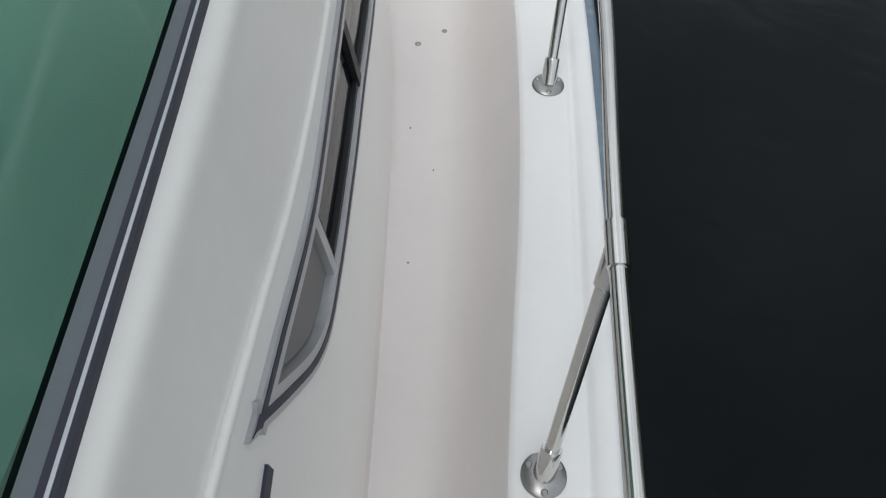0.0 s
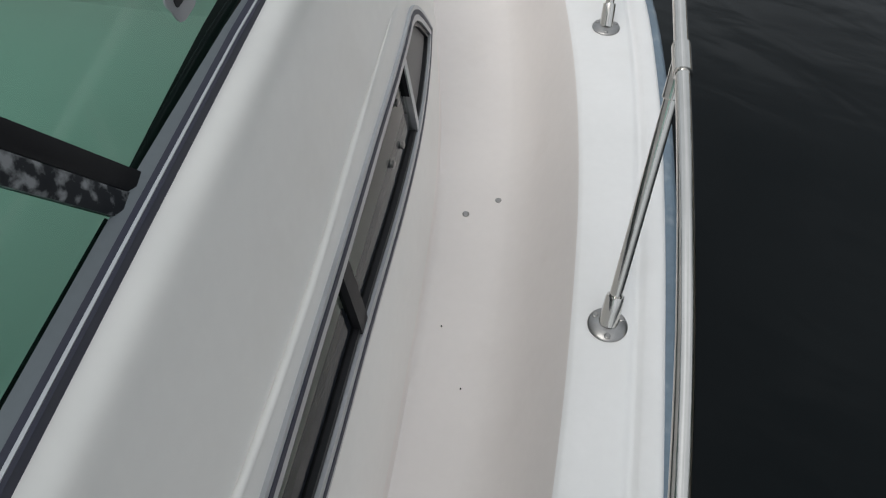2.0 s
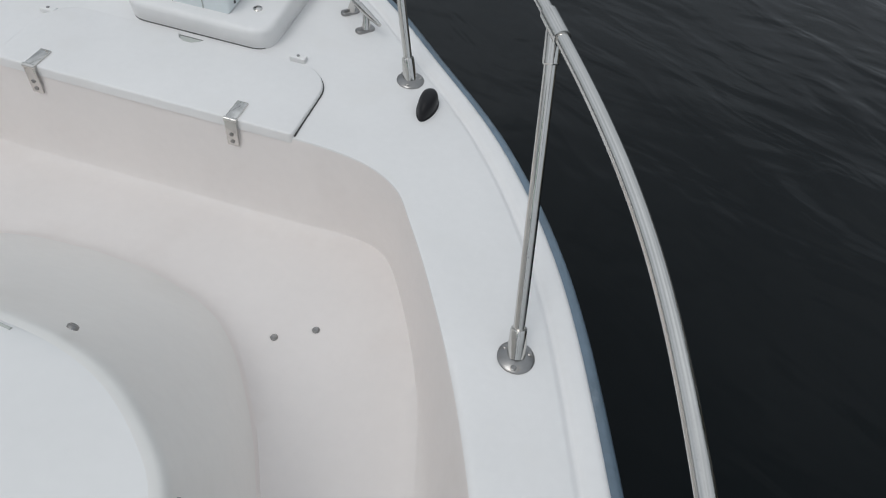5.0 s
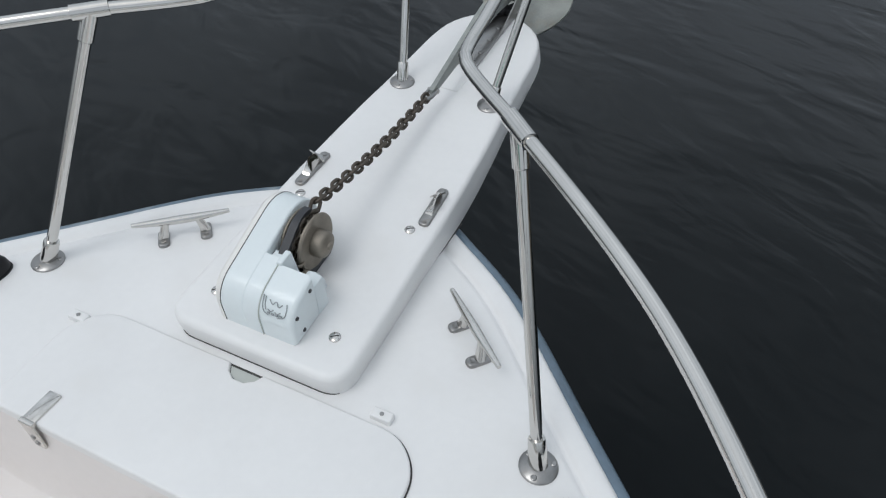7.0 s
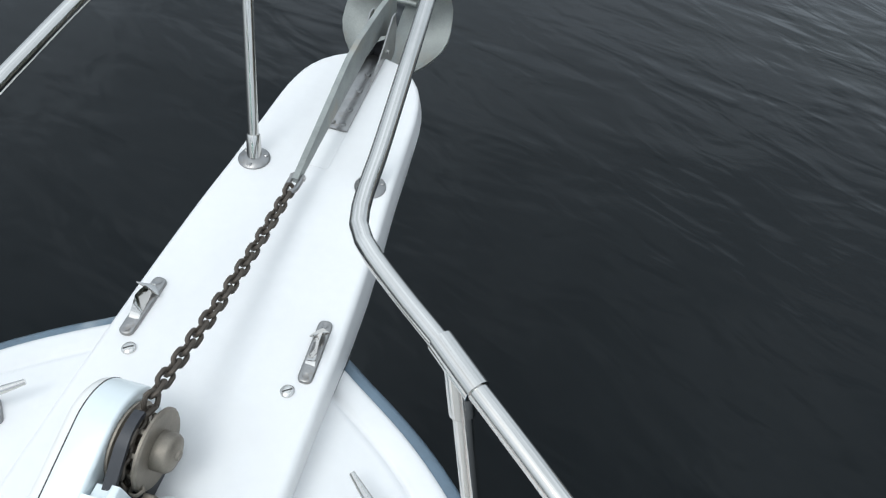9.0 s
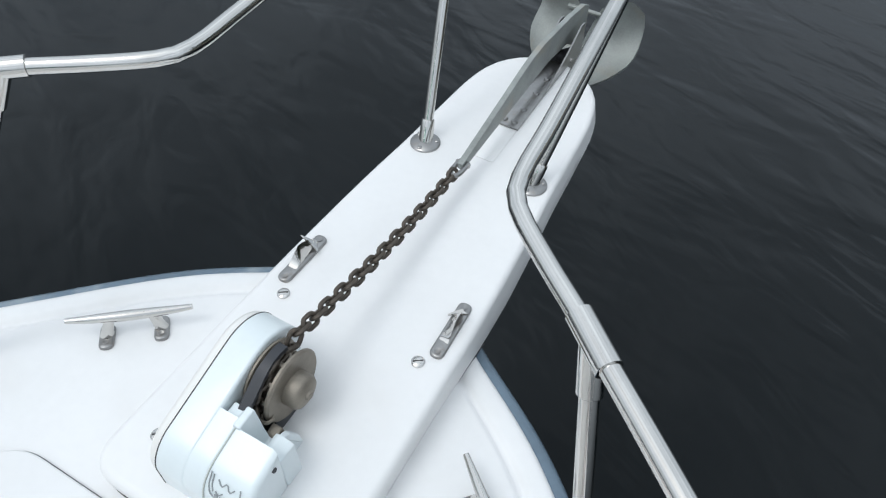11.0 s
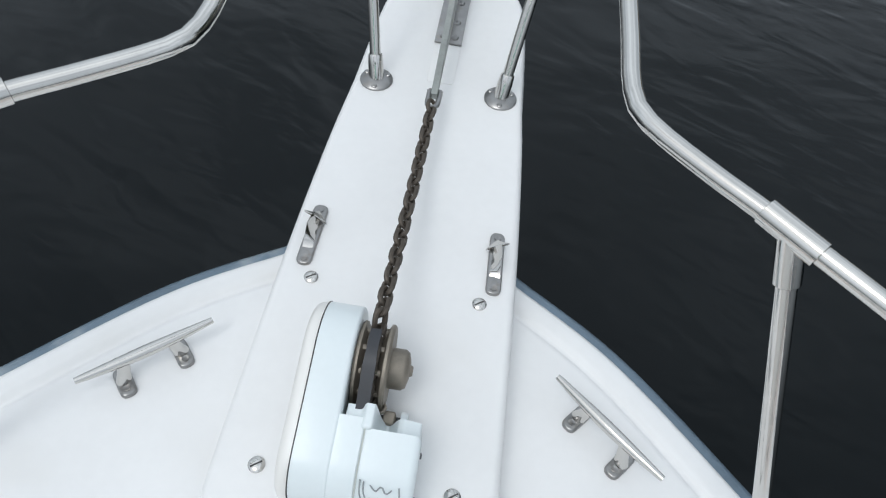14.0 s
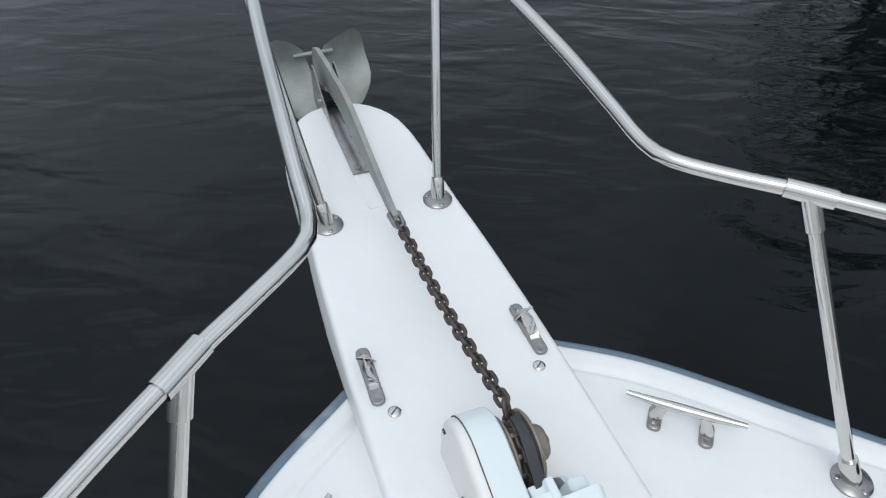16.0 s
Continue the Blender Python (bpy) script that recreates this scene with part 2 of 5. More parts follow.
def spline(points, count):
    """Points evenly spread along a smooth curve through the given ones."""
    p = [np.array(q, float) for q in points]
    p = [2 * p[0] - p[1]] + p + [2 * p[-1] - p[-2]]
    dense = []
    for i in range(1, len(p) - 2):
        a, b, c, d = p[i - 1:i + 3]
        ta, tb = np.linalg.norm(b - a) ** .5, np.linalg.norm(c - b) ** .5
        tc = np.linalg.norm(d - c) ** .5
        m1 = tb * ((b - a) / ta - (c - a) / (ta + tb) + (c - b) / tb)
        m2 = tb * ((c - b) / tb - (d - b) / (tb + tc) + (d - c) / tc)
        for s in np.linspace(0, 1, 24, endpoint=False):
            dense.append(b * (2 * s**3 - 3 * s**2 + 1) + m1 * (s**3 - 2 * s**2 + s) + c * (3 * s**2 - 2 * s**3) + m2 * (s**3 - s**2))
    dense.append(p[-2])
    dense = np.array(dense)
    run = np.concatenate([[0], np.cumsum(np.linalg.norm(np.diff(dense, axis=0), axis=1))])
    at = np.linspace(0, run[-1], count)
    return np.stack([np.interp(at, run, dense[:, k]) for k in range(dense.shape[1])], 1)


def sheet(bm, rows, closed=False, keep=None):
    """A grid of quads over rows of points."""
    v = [[bm.verts.new(p) for p in r] for r in rows]
    for i in range(len(v) - 1):
        w = len(v[i])
        for j in range(w if closed else w - 1):
            q = (v[i][j], v[i][(j + 1) % w], v[i + 1][(j + 1) % w], v[i + 1][j])
            if keep is None or keep(sum((Vector(k.co) for k in q), Vector()) / 4):
                if len(set(q)) == 4:
                    bm.faces.new(q)
    return v


def tube(bm, points, radius, sides=16, ends=True, squash=1.0):
    """A round tube along points; radius a number or one a point."""
    pts = [Vector(p) for p in points]
    rad = radius if isinstance(radius, (list, tuple)) else [radius] * len(pts)
    rings, up = [], None
    for i, p in enumerate(pts):
        d = (pts[min(i + 1, len(pts) - 1)] - pts[max(i - 1, 0)]).normalized()
        if up is None:
            up = d.orthogonal().normalized()
        up = (up - d * up.dot(d)).normalized()
        side = d.cross(up)
        rings.append([p + (up * math.cos(a) + side * math.sin(a) * squash) * rad[i] for a in [2 * math.pi * k / sides for k in range(sides)]])
    v = sheet(bm, rings, closed=True)
    if ends:
        bm.faces.new(v[0][::-1])
        bm.faces.new(v[-1])
    return bm


def lathe(bm, profile, m=None, sides=24):
    """Turns (radius, height) pairs round z, moved by m."""
    m = m or Matrix()
    rings = [[m @ Vector((r * math.cos(a), r * math.sin(a), h)) for a in [2 * math.pi * k / sides for k in range(sides)]] for r, h in profile]
    v = sheet(bm, rings, closed=True)
    if profile[0][0] > 1e-6:
        bm.faces.new(v[0][::-1])
    if profile[-1][0] > 1e-6:
        bm.faces.new(v[-1])
    bmesh.ops.remove_doubles(bm, verts=bm.verts, dist=1e-6)
    return bm


def slab(bm, outline, low, high, bevel=0.0, m=None, steps=3):
    """A plate with the given (x, y) outline and rounded upper edge."""
    m = m or Matrix()
    n = len(outline)
    p = np.array(outline, float)
    area = sum(p[i][0] * p[(i + 1) % n][1] - p[(i + 1) % n][0] * p[i][1] for i in range(n))
    if area < 0:
        p = p[::-1]
    d = np.roll(p, -1, 0) - p
    d /= np.maximum(np.linalg.norm(d, axis=1), 1e-9)[:, None]
    e = d + np.roll(d, 1, 0)
    e /= np.maximum(np.linalg.norm(e, axis=1), 1e-9)[:, None]
    inward = np.stack([-e[:, 1], e[:, 0]], 1)
    rows = [[m @ Vector((*q, low)) for q in p]]
    for k in range(steps + 1 if bevel else 1):
        a = (k / steps) * math.pi / 2 if bevel else 0
        off, h = bevel * (1 - math.cos(a)), high - bevel + bevel * math.sin(a)
        rows.append([m @ Vector((*q, h)) for q in p + inward * off])
    v = sheet(bm, rows, closed=True)
    bm.faces.new(v[0][::-1])
    bm.faces.new(v[-1])
    return bm


def box(bm, lo, hi, bevel=0.0, m=None):
    r = bmesh.ops.create_cube(bm, size=1)["verts"]
    for v in r:
        v.co = Vector([lo[k] + (v.co[k] + 0.5) * (hi[k] - lo[k]) for k in range(3)])
    if bevel:
        es = [e for e in bm.edges if all(w in r for w in e.verts)]
        g = bmesh.ops.bevel(bm, geom=es, offset=bevel, segments=2, affect="EDGES", profile=0.5)
        r = list({w for f in g["faces"] for w in f.verts} | {w for w in r if w.is_valid})
    if m is not None:
        for v in r:
            v.co = m @ v.co
    return bm


def rounded(points, radius, steps=6):
    """An outline with its corners rounded."""
    out, n = [], len(points)
    for i in range(n):
        p, a, b = Vector(points[i]), Vector(points[i - 1]), Vector(points[(i + 1) % n])
        r = radius[i] if isinstance(radius, (list, tuple)) else radius
        r = min(r, (a - p).length * 0.49, (b - p).length * 0.49)
        s, e = p + (a - p).normalized() * r, p + (b - p).normalized() * r
        for k in range(steps + 1):
            t = k / steps
            out.append(tuple(s * (1 - t) ** 2 + p * 2 * t * (1 - t) + e * t * t))
    return out


def mirror(points):
    """A curve from starboard aft to the stem, carried on to port aft."""
    q = np.array(points)
    w = q[:-1][::-1].copy()
    w[:, 0] *= -1
    return np.concatenate([q, w])


Z = Vector((0, 0, 1))


def upright(p, direction):
    """A pose at p whose z axis runs along direction."""
    return Matrix.Translation(p) @ Vector(direction).normalized().to_track_quat("Z", "Y").to_matrix().to_4x4()


# ---- water ----
bm = bmesh.new()
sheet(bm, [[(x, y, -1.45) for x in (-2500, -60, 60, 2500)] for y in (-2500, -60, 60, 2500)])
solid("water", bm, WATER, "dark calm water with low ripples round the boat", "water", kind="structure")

# ---- hull and deck moulding ----
GUN, SOLE = -0.125, -0.392
N = 220
RUB = mirror(spline([(1.42, -6.2), (1.435, -4.6), (1.455, -3.6), (1.455, -3.1), (1.44, -2.72), (1.39, -2.27), (1.25, -1.75), (1.10, -1.353), (0.90, -1.02), (0.645, -0.732), (0.415, -0.492), (0.231, -0.361), (0.1, -0.27), (0, -0.205)], N))
INNER = mirror(spline([(1.215, -6.2), (1.235, -4.3), (1.257, -3.8), (1.26, -3.5), (1.247, -3.1), (1.2, -2.65), (1.103, -2.17), (0.971, -1.8), (0.829, -1.515), (0.737, -1.36), (0.688, -1.288), (0.61, -1.238), (0.5, -1.214), (0.25, -1.208), (0, -1.206)], N))
FOOT = mirror(spline([(1.10, -6.2), (1.112, -4.1), (1.109, -3.5), (1.084, -3.0), (1.035, -2.54), (0.95, -2.05), (0.859, -1.64), (0.725, -1.36), (0.665, -1.28), (0.60, -1.25), (0.4, -1.252), (0, -1.252)], N))
BASE = mirror(spline([(1.03, -6.2), (0.98, -4.12), (0.95, -3.5), (0.914, -3.06), (0.875, -2.8), (0.832, -2.58), (0.706, -2.11), (0.612, -1.91), (0.51, -1.735), (0.37, -1.573), (0.181, -1.497), (0, -1.48)], N))
EDGE = spline([(1.04, -6.2, 0.45), (0.967, -5.2, 0.44), (0.944, -4.8, 0.41), (0.9285, -4.46, 0.35), (0.923, -4.34, 0.322), (0.916, -4.15, 0.277), (0.908, -4.0, 0.252), (0.8915, -3.73, 0.226), (0.865, -3.4, 0.218), (0.836, -3.0, 0.215), (0.815, -2.8, 0.185), (0.787, -2.62, 0.165), (0.742, -2.45, 0.15), (0.697, -2.248, 0.138), (0.644, -2.119, 0.13), (0.59, -2.062, 0.128), (0.50, -2.0, 0.126), (0.40, -1.965, 0.125), (0.29, -1.951, 0.124), (0.12, -1.945, 0.124), (0, -1.943, 0.124)], N)
EDGE = mirror(EDGE)


def inset(curve, d):
    """The curve moved by d towards the boat's middle."""
    t = np.gradient(curve[:, :2], axis=0)
    t /= np.linalg.norm(t, axis=1)[:, None]
    n = np.stack([-t[:, 1], t[:, 0]], 1)
    return curve[:, :2] + n * d


def at(curve, z):
    return [(p[0], p[1], z) for p in curve]


def between(a, b, t):
    return np.array(a)[:, :2] * (1 - t) + np.array(b)[:, :2] * t


bm = bmesh.new()
rows = [at(RUB * 1.0, -0.16), at(inset(RUB, -0.004), -0.30)]
for t, z in ((0.10, -0.55), (0.22, -0.9), (0.36, -1.25), (0.5, -1.7)):
    q = inset(RUB, 0.0).copy()
    q[:, 0] *= 1 - t * 0.45
    q[:, 1] = q[:, 1] - t * 0.8 * np.clip((q[:, 1] + 2.5) / 2.2, 0, 1)
    rows.append(at(q, z))
sheet(bm, rows)
hull = solid("hull", bm, GELCOAT, "white gelcoat motor boat hull flaring to the bow", "boat hull", kind="structure")

bm = bmesh.new()
sheet(bm, [at(inset(RUB, 0.030), -0.136), at(inset(RUB, 0.018), -0.134), at(inset(RUB, 0.006), -0.141), at(inset(RUB, 0.0), -0.152),
           at(inset(RUB, -0.002), -0.168), at(inset(RUB, 0.001), -0.186), at(inset(RUB, 0.012), -0.196)])
solid("rub_rail", bm, VINYL, "blue-grey vinyl rub rail round the gunwale", "rub rail", kind="structure")

# gunwale with its bullnose and drip groove, coaming wall and sole
bm = bmesh.new()
rim = [(0.026, -0.160), (0.027, -0.142), (0.031, -0.131), (0.038, -0.126), (0.046, -0.125), (0.064, -0.1255), (0.072, -0.128), (0.078, -0.1335), (0.084, -0.1345), (0.089, -0.131), (0.095, -0.1262)]
rows = [at(inset(RUB, d), z) for d, z in rim]
flat = inset(RUB, 0.101)
for t in (0.0, 0.33, 0.66, 0.93):
    rows.append(at(between(flat, INNER, t), GUN))
inner2 = between(INNER, FOOT, 0.0)
for t, z in ((0.0, GUN - 0.002), (0.035, GUN - 0.006)):
    rows.append(at(between(inner2, FOOT, t), z))
sheet(bm, rows)
solid("deck", bm, DECK, "white gelcoat gunwale and foredeck with rounded edge", "deck", kind="structure", smooth=60)

bm = bmesh.new()
rows = []
for t, z in ((0.035, GUN - 0.006), (0.07, GUN - 0.015), (0.11, GUN - 0.032), (0.28, -0.22), (0.45, -0.29), (0.60, -0.338), (0.75, -0.364), (0.92, -0.382)):
    rows.append(at(between(inner2, FOOT, t), z))
rows += [at(between(INNER, FOOT, 1.0), -0.387), at(between(FOOT, BASE, 0.12), SOLE + 0.001)]
for t in (0.3, 0.5, 0.7, 0.86):
    rows.append(at(between(FOOT, BASE, t), SOLE))
for t, z in ((0.0, -0.388), (0.05, -0.378), (0.09, -0.36)):
    rows.append([(p[0] * (1 - t) + e[0] * t, p[1] * (1 - t) + e[1] * t, z) for p, e in zip(BASE, EDGE)])
sheet(bm, rows)
solid("floor", bm, FLOOR, "pinkish white gelcoat side deck walkway and curved coaming", "walkway", kind="structure", smooth=60)

# ---- cabin trunk with its side windows ----
WIN_LOW = spline([(-2.700, -0.062), (-2.86, -0.080), (-3.05, -0.086), (-3.32, -0.064), (-3.63, -0.016), (-3.88, 0.010), (-4.12, 0.044), (-4.23, 0.07), (-4.30, 0.115), (-4.37, 0.19), (-4.465, 0.305)], 60)
WIN_TOP = spline([(-4.465, 0.305), (-4.34, 0.272), (-4.09, 0.212), (-3.75, 0.187), (-3.52, 0.170), (-3.2, 0.153), (-3.02, 0.147), (-2.945, 0.143), (-2.885, 0.113), (-2.785, 0.024), (-2.700, -0.062)], 60)
WINDOW = [tuple(p) for p in WIN_LOW] + [tuple(p) for p in WIN_TOP[1:-1]]


def inside(y, z, poly):
    c = False
    for i in range(len(poly)):
        (y1, z1), (y2, z2) = poly[i - 1], poly[i]
        if (z1 > z) != (z2 > z) and y < (y2 - y1) * (z - z1) / (z2 - z1) + y1:
            c = not c
    return c


def shrink(poly, d):
    p = np.array(poly)
    t = np.roll(p, -1, 0) - np.roll(p, 1, 0)
    t /= np.maximum(np.linalg.norm(t, axis=1), 1e-9)[:, None]
    n = np.stack([-t[:, 1], t[:, 0]], 1)
    a = sum(p[i][0] * p[(i + 1) % len(p)][1] - p[(i + 1) % len(p)][0] * p[i][1] for i in range(len(p)))
    return [tuple(q) for q in p + n * (d if a > 0 else -d)]


HOLE = shrink(WINDOW, 0.021)


def wall_x(y, z):
    """The cabin side's half breadth at a place."""
    return 0.636 - 0.0776 * y - 0.153 * z


def trunk_rows():
    rows = []
    lo = [(p[0] * 0.91 + e[0] * 0.09, p[1] * 0.91 + e[1] * 0.09, -0.36) for p, e in zip(BASE, EDGE)]
    steps = [0, 0.06, 0.12] + list(np.linspace(0.18, 0.93, 22)) + [0.96, 0.98]
    for s in steps:
        row = []
        for b, e in zip(lo, EDGE):
            bulge = 0.012 * math.sin(math.pi * s)
            k = 1 if b[0] >= 0 else -1
            x, y, z = b[0] * (1 - s) + e[0] * s + k * bulge * min(1, abs(b[0])), b[1] * (1 - s) + e[1] * s, b[2] * (1 - s) + (e[2] - 0.012) * s
            row.append((x, y, z))
        rows.append(row)
    for d, dz in ((0.004, -0.006), (0.012, -0.001), (0.022, 0.002)):
        q = inset(EDGE, d)
        rows.append([(a[0], a[1], e[2] + dz) for a, e in zip(q, EDGE)])
    return rows


from mathutils.bvhtree import BVHTree
bm = bmesh.new()
sheet(bm, trunk_rows())
SIDE = BVHTree.FromBMesh(bm)
bm.free()


def on_side(y, z, out=0.0, side=1):
    """The place on the cabin side at y and z, moved outboard."""
    hit = SIDE.ray_cast(Vector((3, y, z)), Vector((-1, 0, 0)))[0]
    x = hit.x if hit else wall_x(y, z)
    return Vector((side * (x + out), y, z))


bm = bmesh.new()
sheet(bm, trunk_rows(), keep=lambda c: not (-4.5 < c.y < -2.68 and inside(c.y, c.z, HOLE)))
solid("wall_cabin", bm, CREAM, "white gelcoat cabin trunk side above the walkway", "cabin wall", kind="structure", smooth=60)

# trunk top, cambered
bm = bmesh.new()
q = inset(EDGE, 0.022)
rows = []
last = len(q) - 1
for i in range(0, N):
    a, b = q[i], q[last - i]
    if a[1] < -3.3:
        continue
    z0 = EDGE[i][2] + 0.002
    rows.append([(a[0] * (1 - t) + b[0] * t, a[1], z0 + 0.045 * a[0] * (1 - (2 * t - 1) ** 2)) for t in np.linspace(0, 1, 17)])
sheet(bm, rows)
TOP = BVHTree.FromBMesh(bm)


def on_top(x, y, up=0.0):
    """The place on the cabin top at x and y."""
    hit = TOP.ray_cast(Vector((x, y, 2)), Vector((0, 0, -1)))[0]
    return Vector((x, y, (hit.z if hit else 0.15) + up))


solid("ceiling", bm, GELCOAT, "smooth white gelcoat cabin trunk top", "cabin roof", kind="structure", smooth=60)

# ---- deckhouse below the windscreen ----
def house_ring(t):
    """Half a ring round the deckhouse, from starboard aft to the middle; t from its foot to its top."""
    pts = []
    for y in np.linspace(-6.2, -3.42 + 0.0, 30):
        lo = np.array([np.interp(y, EDGE[:N, 1], EDGE[:N, 0]) - 0.004, y, np.interp(y, EDGE[:N, 1], EDGE[:N, 2]) - 0.004])
        hi = np.array([0.795 + 0.072 * (-3.35 - y) - 0.012 * max(0, -4.2 - y), y, 0.50])
        pts.append(lo * (1 - t) + hi * t)
    lo_c, hi_c = np.array([0.835, -2.985, 0.208]), np.array([0.797, -3.365, 0.502])
    c = lo_c * (1 - t) + hi_c * t
    lo_a, hi_a = np.array([0.79, -2.945, 0.212]), np.array([0.74, -3.325, 0.505])
    a = lo_a * (1 - t) + hi_a * t
    lo_m, hi_m = np.array([0.0, -2.60, 0.24]), np.array([0.0, -3.10, 0.53])
    m = lo_m * (1 - t) + hi_m * t
    pre = pts[-1]
    for s in np.linspace(0.15, 1, 6):
        pts.append(pre * (1 - s) + (c + (pre - c) * 0.10) * s)
    e1, e2 = pts[-1], a
    for s in np.linspace(0.15, 1, 7):
        pts.append(e1 * (1 - s) ** 2 + c * 2 * s * (1 - s) + e2 * s * s)
    for s in np.linspace(0.06, 1, 16):
        pts.append(a * (1 - s) + m * s)
    return np.array(pts)


bm = bmesh.new()
rows = []
FOOT_RING, TOP_RING = mirror(house_ring(0.0)), mirror(house_ring(1.0))
HALF = len(house_ring(0.0))
turn = [1.0] * 30 + [1, 0.9, 0.75, 0.55, 0.4, 0.3] + [0.25, 0.2, 0.15, 0.1, 0.05, 0, 0] + [0.0] * 16
turn = turn + turn[:-1][::-1]
# across and up from the crease to the glass: steep below, rolling in to a shelf at the top; the front a plain slope
for across, up in ((0, 0), (0.02, 0.015), (0.05, 0.05), (0.09, 0.13), (0.19, 0.36), (0.31, 0.62), (0.40, 0.80), (0.44, 0.865), (0.49, 0.915), (0.56, 0.95), (0.68, 0.975), (0.85, 0.993), (1.0, 1.0)):
    row = []
    for a, b, w in zip(FOOT_RING, TOP_RING, turn):
        k = up + (across - up) * w
        row.append((a[0] * (1 - k) + b[0] * k, a[1] * (1 - k) + b[1] * k, a[2] * (1 - up) + b[2] * up))
    rows.append(row)
top = mirror(house_ring(1.0))
for d, dz in ((0.006, 0.004), (0.014, -0.004), (0.03, -0.016)):
    q = inset(top, d)
    rows.append([(a[0], a[1], p[2] + dz) for a, p in zip(q, top)])
sheet(bm, rows)
solid("wall_deckhouse", bm, CREAM, "cream-white gelcoat deckhouse side below the glass", "cabin wall", kind="structure", smooth=60)

# inside lining, seen dimly through the glass
bm = bmesh.new()
box(bm, (-0.72, -6.1, -0.45), (0.74, -3.25, 0.34))
box(bm, (-0.72, -3.335, 0.34), (0.72, -3.27, 0.495))
solid("floor_cabin", bm, COCKPIT, "plain white moulded cockpit sole and dash", "cabin floor", kind="structure")
bm = bmesh.new()
box(bm, (0.66, -4.7, -0.30), (0.70, -2.75, 0.10))
box(bm, (-0.70, -4.7, -0.30), (-0.66, -2.75, 0.10))
box(bm, (0.70, -4.7, -0.16), (0.84, -2.80, -0.13))
box(bm, (-0.84, -4.7, -0.16), (-0.70, -2.80, -0.13))
solid("wall_lining", bm, COCKPIT, "white cabin lining and shelf behind the side windows", "cabin wall", kind="structure")

# plain transom and after bulkhead
bm = bmesh.new()
slab(bm, rounded([(-1.42, -0.16), (1.42, -0.16), (1.09, -1.70), (-1.09, -1.70)], 0.06, 5), 6.17, 6.23, 0.01, Matrix(((1, 0, 0, 0), (0, 0, -1, 0), (0, 1, 0, 0), (0, 0, 0, 1))))
box(bm, (-1.02, -6.225, -0.40), (1.02, -6.172, 0.44), 0.01)
solid("wall_transom", bm, GELCOAT, "plain white gelcoat transom closing the stern", "transom", kind="structure")

# unseen hardtop added over the cockpit, also shading the deckhouse side and glass
bm = bmesh.new()
slab(bm, rounded([(0.80, -6.3), (0.80, -4.5), (-0.80, -4.5), (-0.80, -6.3)], 0.2, 8), 1.62, 1.70, 0.03)
solid("ceiling_added_hardtop", bm, GELCOAT, "plain white hardtop, unseen, added over the support legs", "hardtop", kind="structure")

# ---- wooded bank to starboard, seen mirrored in the water ----
bm = bmesh.new()
rows = []
for a in np.linspace(radians(35), radians(100), 30):
    c, k = Vector((math.sin(a), math.cos(a), 0)), 1 + 0.06 * math.sin(5 * a)
    rows.append([c * (r * k) + Z * z for r, z in ((15.5, -2.0), (16.2, -1.2), (18, -0.6), (24, 0.3), (60, 2.5))])
sheet(bm, rows)
solid("bank", bm, EARTH, "earthen shore bank below the trees", "bank", kind="structure")


def tree(bm, leaves, p, height, rnd):
    """A tapered trunk with limbs and a crown of loose leaf clumps."""
    lean_ = Vector((rnd.uniform(-0.06, 0.06), rnd.uniform(-0.06, 0.06), 1))
    tube(bm, [p + lean_ * (height * t) for t in (0, 0.3, 0.6, 0.9)], [height * 0.02, height * 0.015, height * 0.009, 0.03], 7)
    for k in range(26):
        t = rnd.uniform(0.12, 0.98)
        a = rnd.uniform(0, 6.28)
        reach = height * (0.10 + 0.20 * math.sin(math.pi * min(1, t * 0.95))) * rnd.uniform(0.6, 1.15)
        q = p + lean_ * (height * t)
        e = q + Vector((math.cos(a) * reach, math.sin(a) * reach, rnd.uniform(-0.02, 0.12) * height))
        tube(bm, [q, e], [height * 0.005, 0.015], 4)
        for _ in range(60):
            f = rnd.uniform(0.25, 1.1)
            c = q.lerp(e, f) + Vector((rnd.gauss(0, 0.55), rnd.gauss(0, 0.55), rnd.gauss(0, 0.5)))
            u = Vector((rnd.gauss(0, 1), rnd.gauss(0, 1), rnd.gauss(0, 1))).normalized()
            v = u.orthogonal().normalized()
            r = rnd.uniform(0.12, 0.32)
            leaves.append((c - u * r, c + v * r * 0.5, c + u * r, c - v * r * 0.5))


rnd = random.Random(4)
trunks, leaves = bmesh.new(), []
for i in range(12):
    a = radians(57 + 30 * i / 11 + rnd.uniform(-1.5, 1.5))
    r = 19 + 6 * (i % 2) + rnd.uniform(-1.2, 1.5)
    tree(trunks, leaves, Vector((math.sin(a) * r, math.cos(a) * r, -0.7)), rnd.uniform(8.5, 11), rnd)
solid("wood_trunks", trunks, BARK, "dark trunks and limbs of waterside trees", "trees", kind="stuff")
me = bpy.data.meshes.new("wood_leaves")
me.from_pydata([tuple(p) for q in leaves for p in q], [], [tuple(range(4 * i, 4 * i + 4)) for i in range(len(leaves))])
me.materials.append(LEAF)
tagged(new("wood_leaves", me), "dark green leaves of dense waterside trees", "foliage", kind="stuff")


# ---- side windows of the cabin ----
def band(poly_out, poly_in, out, thick, side):
    """A flat band on the cabin side between two outlines."""
    bm = bmesh.new()
    loops = [[on_side(y, z, o, side) for y, z in poly] for poly, o in ((poly_out, out - thick), (poly_out, out), (poly_in, out), (poly_in, out - thick))]
    sheet(bm, loops, closed=True)
    return bm


